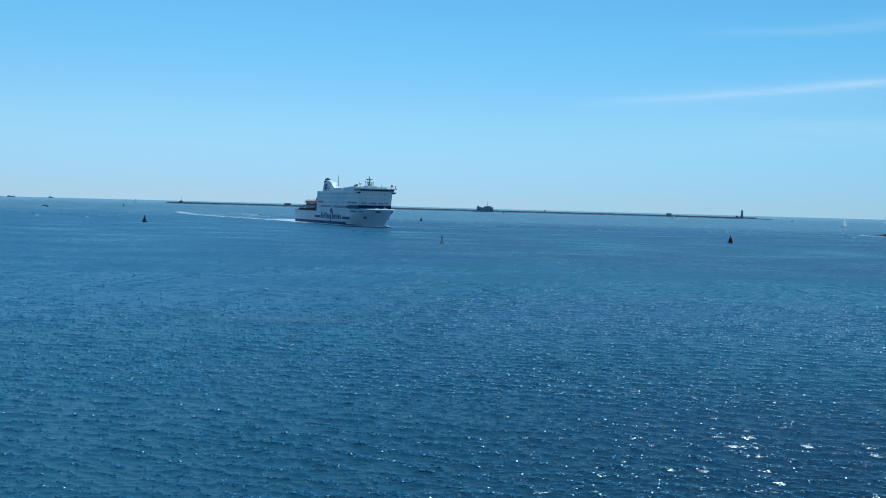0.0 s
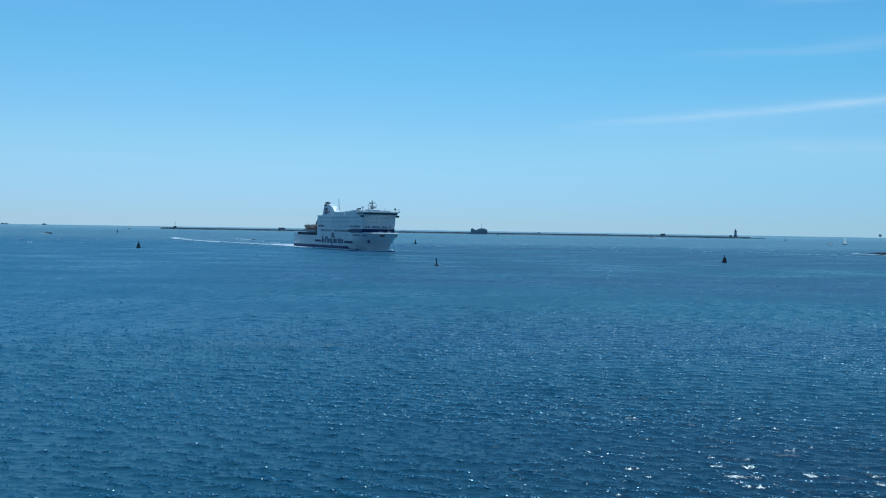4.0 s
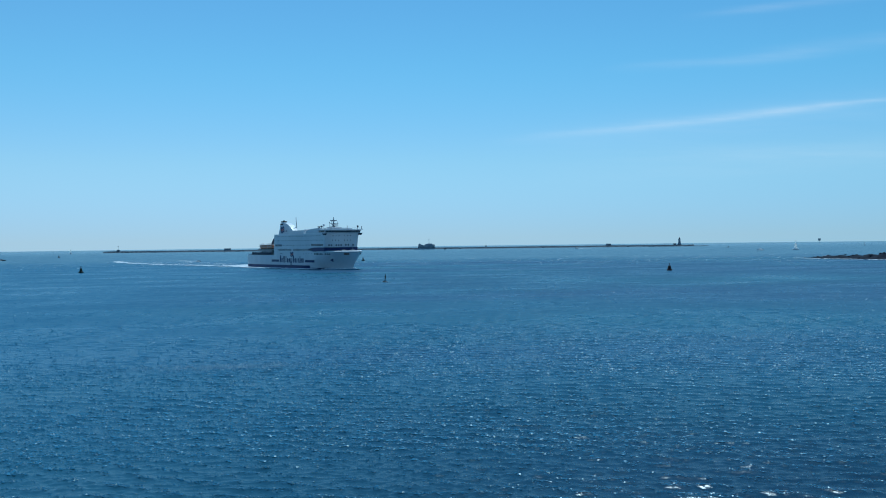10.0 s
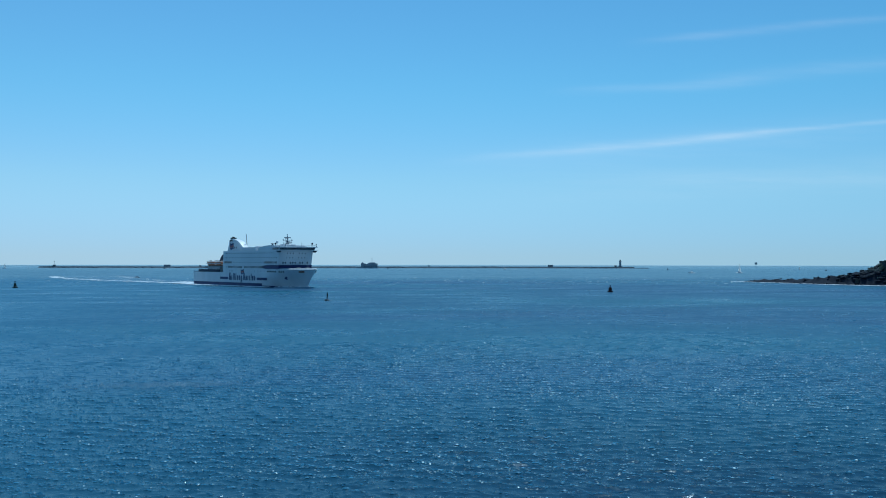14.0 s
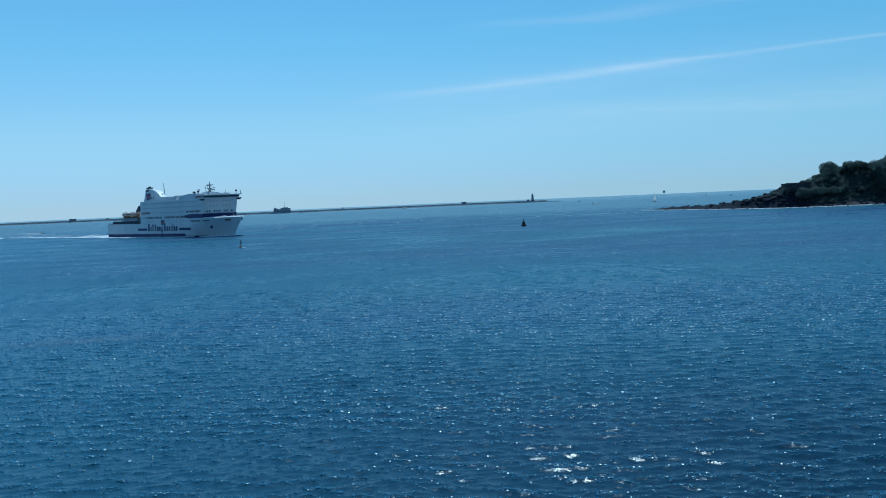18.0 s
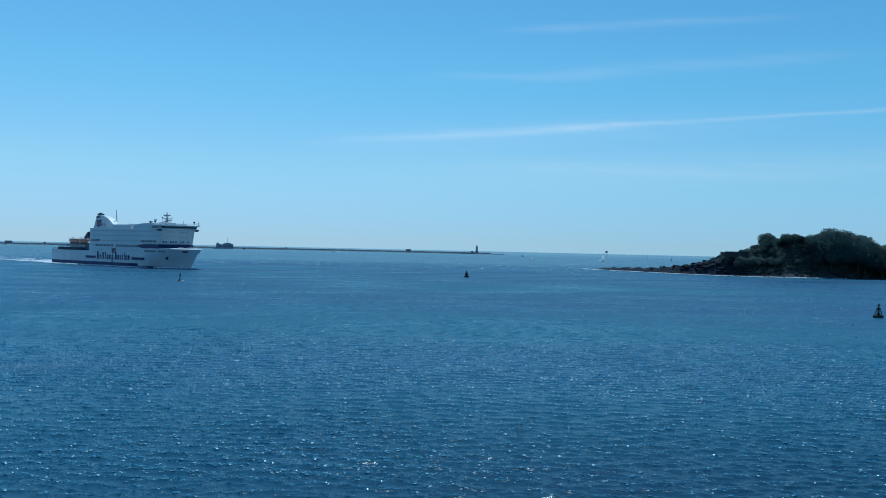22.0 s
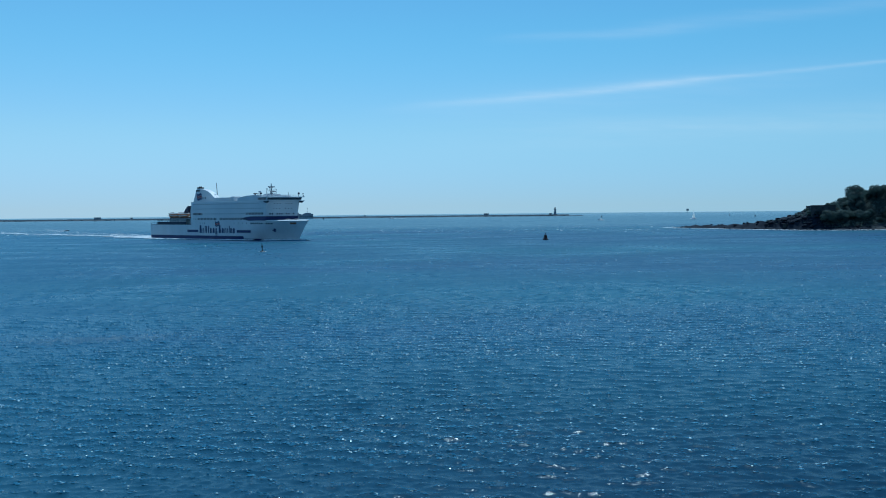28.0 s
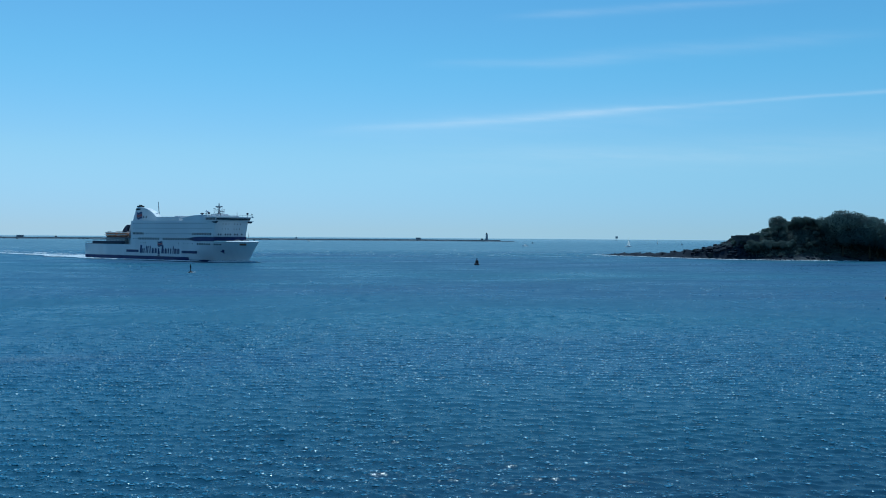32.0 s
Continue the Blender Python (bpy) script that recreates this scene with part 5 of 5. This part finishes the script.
def make_woods():
    rng = random.Random(21)
    trees = [tree_model(30 + i, w, h) for i, (w, h) in enumerate(((5.6, 10.5), (6.8, 12.0), (5.0, 9.0), (7.4, 12.5)))]
    bushes = [tree_model(60 + i, w, h, True) for i, (w, h) in enumerate(((3.6, 4.6), (4.4, 5.6), (3.0, 4.0)))]
    tall = (10.5, 12.0, 9.0, 12.5)
    spots = []                                   # x, y, model, scale
    # the trees that stand against the sky: heading, distance, height of the top
    tops = ((-29.4, 880, 17.5, 2), (-30.5, 890, 22.0, 2), (-31.1, 900, 26.0, 2), (-31.8, 895, 36.5, 2), (-32.35, 900, 32.0, 0), (-32.75, 895, 36.0, 0), (-33.15, 905, 37.0, 1), (-33.6, 900, 34.0, 2), (-34.1, 895, 35.5, 0),
            (-34.55, 905, 39.0, 1), (-34.95, 890, 41.0, 2), (-35.35, 900, 40.0, 3), (-35.8, 905, 40.0, 3), (-36.25, 895, 39.0, 3), (-36.65, 900, 35.5, 1), (-37.0, 905, 29.5, 0),
            (-37.4, 900, 27.5, 1), (-37.9, 905, 26.5, 0), (-38.4, 900, 26.5, 2), (-38.9, 905, 26.5, 1), (-39.4, 900, 25.5, 0), (-39.9, 905, 25.0, 3), (-40.4, 900, 25.0, 1), (-41.0, 905, 24.0, 0), (-41.6, 900, 24.0, 3), (-46, 900, 22, 0))

    def skyline(x, y):
        h = -math.degrees(math.atan2(x, y))
        for (a, _, za, _), (b, _, zb, _) in zip(tops, tops[1:]):
            if b <= h <= a:
                return za + (zb - za) * (h - a) / (b - a)
        # the bare slope that falls to the reef
        slope = ((-28.0, 4.5), (-28.3, 6.5), (-28.7, 11.5), (-29.1, 14.5), (-29.4, 17.0))
        for (a, za), (b, zb) in zip(slope, slope[1:]):
            if b <= h <= a:
                return za + (zb - za) * (h - a) / (b - a)
        return 4.0 if h > -28.0 else 22.0

    for heading, far, top, k in tops[1:-1]:
        x, y, _ = at_sea(heading, far)
        z = ground_height(x, y)
        spots.append((x, y, trees[k], max(0.6, (top - z) / tall[k])))
    # bushes that grow up before the battery wall
    for i in range(8):
        x, y = 440 + 4.2 * i, 751 - 1.1 * i
        spots.append((x, y, bushes[i % 3], max(0.6, (15.9 - 0.5 * (i % 3) - ground_height(x, y)) / (4.6, 5.6, 4.0)[i % 3])))
    # bushes along the top of the shore
    for i in range(46):
        x = 486 + 5.2 * i + rng.uniform(-1.5, 1.5)
        y = next((690 + j for j in range(60) if inland(x, 690 + j) > 14.0 + (i % 3)), 712)
        if abs(x - 563) > 27:
            spots.append((x, y, bushes[i % 3], rng.uniform(0.8, 1.35)))
    tries = 0
    while len(spots) < 390 and tries < 16000:
        tries += 1
        x, y = rng.uniform(424, 770), rng.uniform(700, 850)
        d = inland(x, y)
        if d < 11 or y > 790 and rng.random() < 0.75 or (x - 564) ** 2 + (y - 700) ** 2 < 700 or x > 575 and d < 26:
            continue
        tree = d > 22 and x > 476
        gap = 4.6 if tree else 3.0
        if any((x - a) ** 2 + (y - b) ** 2 < gap * gap for a, b, _, _ in spots):
            continue
        k = rng.randrange(4)
        room = skyline(x, y) - ground_height(x, y) - 0.5
        if tree and room > 5.0:
            spots.append((x, y, trees[k], min(rng.uniform(0.62, 0.95), room / tall[k])))
        elif room > 1.5:
            spots.append((x, y, bushes[k % 3], min(rng.uniform(0.75, 1.3), room / 4.2)))
    used = set()
    for x, y, src, s in spots:
        m = pose(x, y, ground_height(x, y) - 0.4, rng.uniform(-4, 4), rng.uniform(-4, 4), rng.uniform(0, 360))
        if src in used:
            ob = copy_thing(src, m)
        else:
            used.add(src)
            ob = src
            ob.matrix_basis = m
        ob.scale = (s, s, s)
    # thicket between and below them, down to the shore rocks
    verts, faces = [], []
    for _ in range(12000):
        x, y = rng.uniform(412, 765), rng.uniform(698, 800)
        d = inland(x, y)
        if d < (7.0 if x > 470 else 5.0) or (x - 566) ** 2 + (y - 700) ** 2 < 250:
            continue
        if x < 436 and noise.noise((x * 0.16, y * 0.16, 2.0)) < 0.12:      # bare rock towards the reef
            continue
        z = ground_height(x, y)
        lump = min(max(0.3, 1.8 + 2.8 * noise.noise((x * 0.11, y * 0.11, 7.0))), max(0.5, skyline(x, y) - z))
        for _ in range(9):
            p = Vector((x + rng.gauss(0, 0.9), y + rng.gauss(0, 0.9), z + lump * rng.uniform(0.1, 1.1)))
            n = Vector((rng.gauss(0, 0.45), rng.gauss(-0.5, 0.45), rng.gauss(0.8, 0.4))).normalized()
            s = n.orthogonal().normalized()
            t = n.cross(s)
            size = rng.uniform(0.3, 0.6)
            k = len(verts)
            verts += [tuple(p - s * size), tuple(p - t * size * 0.7), tuple(p + s * size), tuple(p + t * size * 0.7)]
            faces.append((k, k + 1, k + 2, k + 3))
    me = bpy.data.meshes.new("thicket")
    me.from_pydata(verts, [], faces)
    me.materials.append(LEAF)
    tagged(new("thicket", me), "dense dark green scrub covering the island slopes", "scrub", kind="stuff")


make_woods()


def make_battery():
    w = thing("battery_wall", "dark weathered masonry battery wall on the island slope", "wall", (431.5, 759.5, 1.4), -14)
    part("parapet", boxed(0, 19, -1.2, 0, 9.0, 17.9, bevel=0.1), MASONRY, w)
    part("coping", boxed(-0.3, 19.3, -1.45, 0.25, 17.91, 18.4, bevel=0.06), MASONRY, w)
    part("end_wall", boxed(0, 1.2, 0.01, 14, 9.0, 17.9, bevel=0.1), MASONRY, w)
    for x in (3, 8, 13):
        part("embrasure", boxed(x, x + 1.6, -1.32, -1.05, 15.4, 16.6), BLACK, w)
    hut = thing("shore_hut", "small dark stone lookout hut near the reef", "hut", (417, 774, ground_height(417, 774)), -20)
    part("wall", boxed(-1.6, 1.6, -1.5, 1.5, -1.5, 1.7, bevel=0.1), MASONRY, hut)
    part("roof", boxed(-1.9, 1.9, -1.8, 1.8, 1.71, 2.0, bevel=0.05), MASONRY, hut)
    x, y, _ = at_sea(-38.75, 896)
    house = thing("boathouse", "pale yellow rendered boathouse on the beach", "boathouse", (x, y, 0), -20)
    part("wall", boxed(-5.5, 5.5, -3, 3, 0.4, 3.1, bevel=0.1), RENDERED, house)
    bm = bmesh.new()
    q = [bm.verts.new(p) for p in ((-6.2, -8.0, 0.7), (6.2, -8.0, 0.7), (6.2, 3.8, 2.9), (-6.2, 3.8, 2.9), (-5.6, 0.4, 5.4), (5.6, 0.4, 5.4))]
    for c in ((3, 2, 1, 0), (0, 1, 5, 4), (2, 3, 4, 5), (1, 2, 5), (3, 0, 4)):
        bm.faces.new([q[i] for i in c])
    part("roof", bm, RENDERED, house, "pale sunlit roof")
    part("plinth", boxed(-7, 7, -9, 4, -1.5, 0.39, bevel=0.1), MASONRY, house)
    x, y, _ = at_sea(-40.75, 893)
    pier = thing("pier", "dark timber pier on piles with a hand rail", "pier", (x, y, 0), -14)
    part("deck", boxed(-24, 30, -2.2, 2.2, 4.2, 4.75, bevel=0.05), TIMBER, pier)
    for i in range(12):
        for yy in (-1.8, 1.8):
            part("pile", rods(((-23 + 4.6 * i, yy, -2), (-23 + 4.6 * i, yy, 4.2), 0.28, 7)), TIMBER, pier)
        part("brace", rods(((-23 + 4.6 * i, -1.8, 0.8), (-23 + 4.6 * i, 1.8, 3.9), 0.12, 5)), TIMBER, pier)
        part("rail_post", rods(((-23 + 4.6 * i, -2.1, 4.75), (-23 + 4.6 * i, -2.1, 5.9), 0.07, 5)), TIMBER, pier)
    part("hand_rail", rods(((-23, -2.1, 5.9), (28, -2.1, 5.9), 0.07, 5)), TIMBER, pier)
    mast = thing("signal_mast", "thin tall mast on the far hill", "mast", (*at_sea(-37.75, 3330)[:2], 52))
    part("pole", rods(((0, 0, 0), (0, 0, 41), 0.8, 6, 0.4)), STEEL, mast)
    part("base", boxed(-2, 2, -2, 2, -4, 3, bevel=0.1), MASONRY, mast)


make_battery()

# ---- far land ----


def make_hill(name, label, first, last, far, depth, heights, seed):
    bm = bmesh.new()
    n = 90
    rows = []
    for i in range(n + 1):
        u = i / n
        heading = first + (last - first) * u
        s = u * (len(heights) - 1)
        k = min(int(s), len(heights) - 2)
        w = s - k
        w = w * w * (3 - 2 * w)
        top = heights[k] * (1 - w) + heights[k + 1] * w
        row = []
        for j in range(9):
            v = j / 8
            z = top * math.sin(math.pi * v) ** 0.8 - 1.0
            if 0 < j < 8:
                z += (1.6 * noise.noise((i * 0.55, j * 0.9, seed)) + 1.2 * noise.noise((i * 1.7, j * 1.3, seed))) * min(1.0, top / 14.0)
            x, y, _ = at_sea(heading, far + depth * v)
            row.append(bm.verts.new((x, y, z)))
        rows.append(row)
    for a, b in zip(rows, rows[1:]):
        for j in range(8):
            bm.faces.new((a[j], a[j + 1], b[j + 1], b[j]))
    bmesh.ops.recalc_face_normals(bm, faces=bm.faces)
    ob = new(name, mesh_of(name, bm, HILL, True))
    tagged(ob, label, "hill", kind="structure")


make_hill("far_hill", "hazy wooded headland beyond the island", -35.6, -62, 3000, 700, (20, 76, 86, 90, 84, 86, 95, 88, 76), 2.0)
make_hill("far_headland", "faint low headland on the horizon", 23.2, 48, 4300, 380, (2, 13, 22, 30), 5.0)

# ---- what moves ----


def ferry_pose(t):
    x = -78.25 + 1.6105 * t + 0.01465 * t * t
    y = 821.9 - 2.569 * t - 0.0219 * t * t
    return pose(x, y, 0.0, 0, 0, -62.08 + 0.2216 * t + 0.00378 * t * t)


def motions():
    steps = [2.0 * i for i in range(17)]
    walk(ferry, [(t, ferry_pose(t)) for t in steps])
    walk(ship_wash, [(t, ferry_pose(t)) for t in steps])
    walk(water, [(0, pose(0, 0, 0)), (32, pose(-6, -26, 0))])
    walk(sail_boat, [(t, pose(628 + 2.31 * t, 1612 - 0.97 * t, 0, 7, 0, -23)) for t in (0, 16, 32)])
    walk(speed_boat, [(t, pose(610 - 2.59 * t, 1565 + 0.94 * t, 0, 0, 0, 160)) for t in (0, 16, 32)])
    walk(launch, [(t, pose(-559 + 3.0 * t, 1441 + 1.06 * t, 0, 0, 0, 19)) for t in (0, 16, 32)])
    walk(runabout, [(t, pose(*at_sea(-12.6 + 0.197 * t, 2400), 0, 0, 170)) for t in (0, 16, 32)])
    for buoy, lean, start in BUOYS:
        m = buoy.matrix_basis.copy()
        rows = []
        for i in range(33):
            a = 1.9 * i + start
            rows.append((i, m @ pose(0, 0, 0.05 * math.sin(1.3 * a), lean * math.sin(a), lean * math.cos(0.83 * a), 0)))
        walk(buoy, rows)


motions()
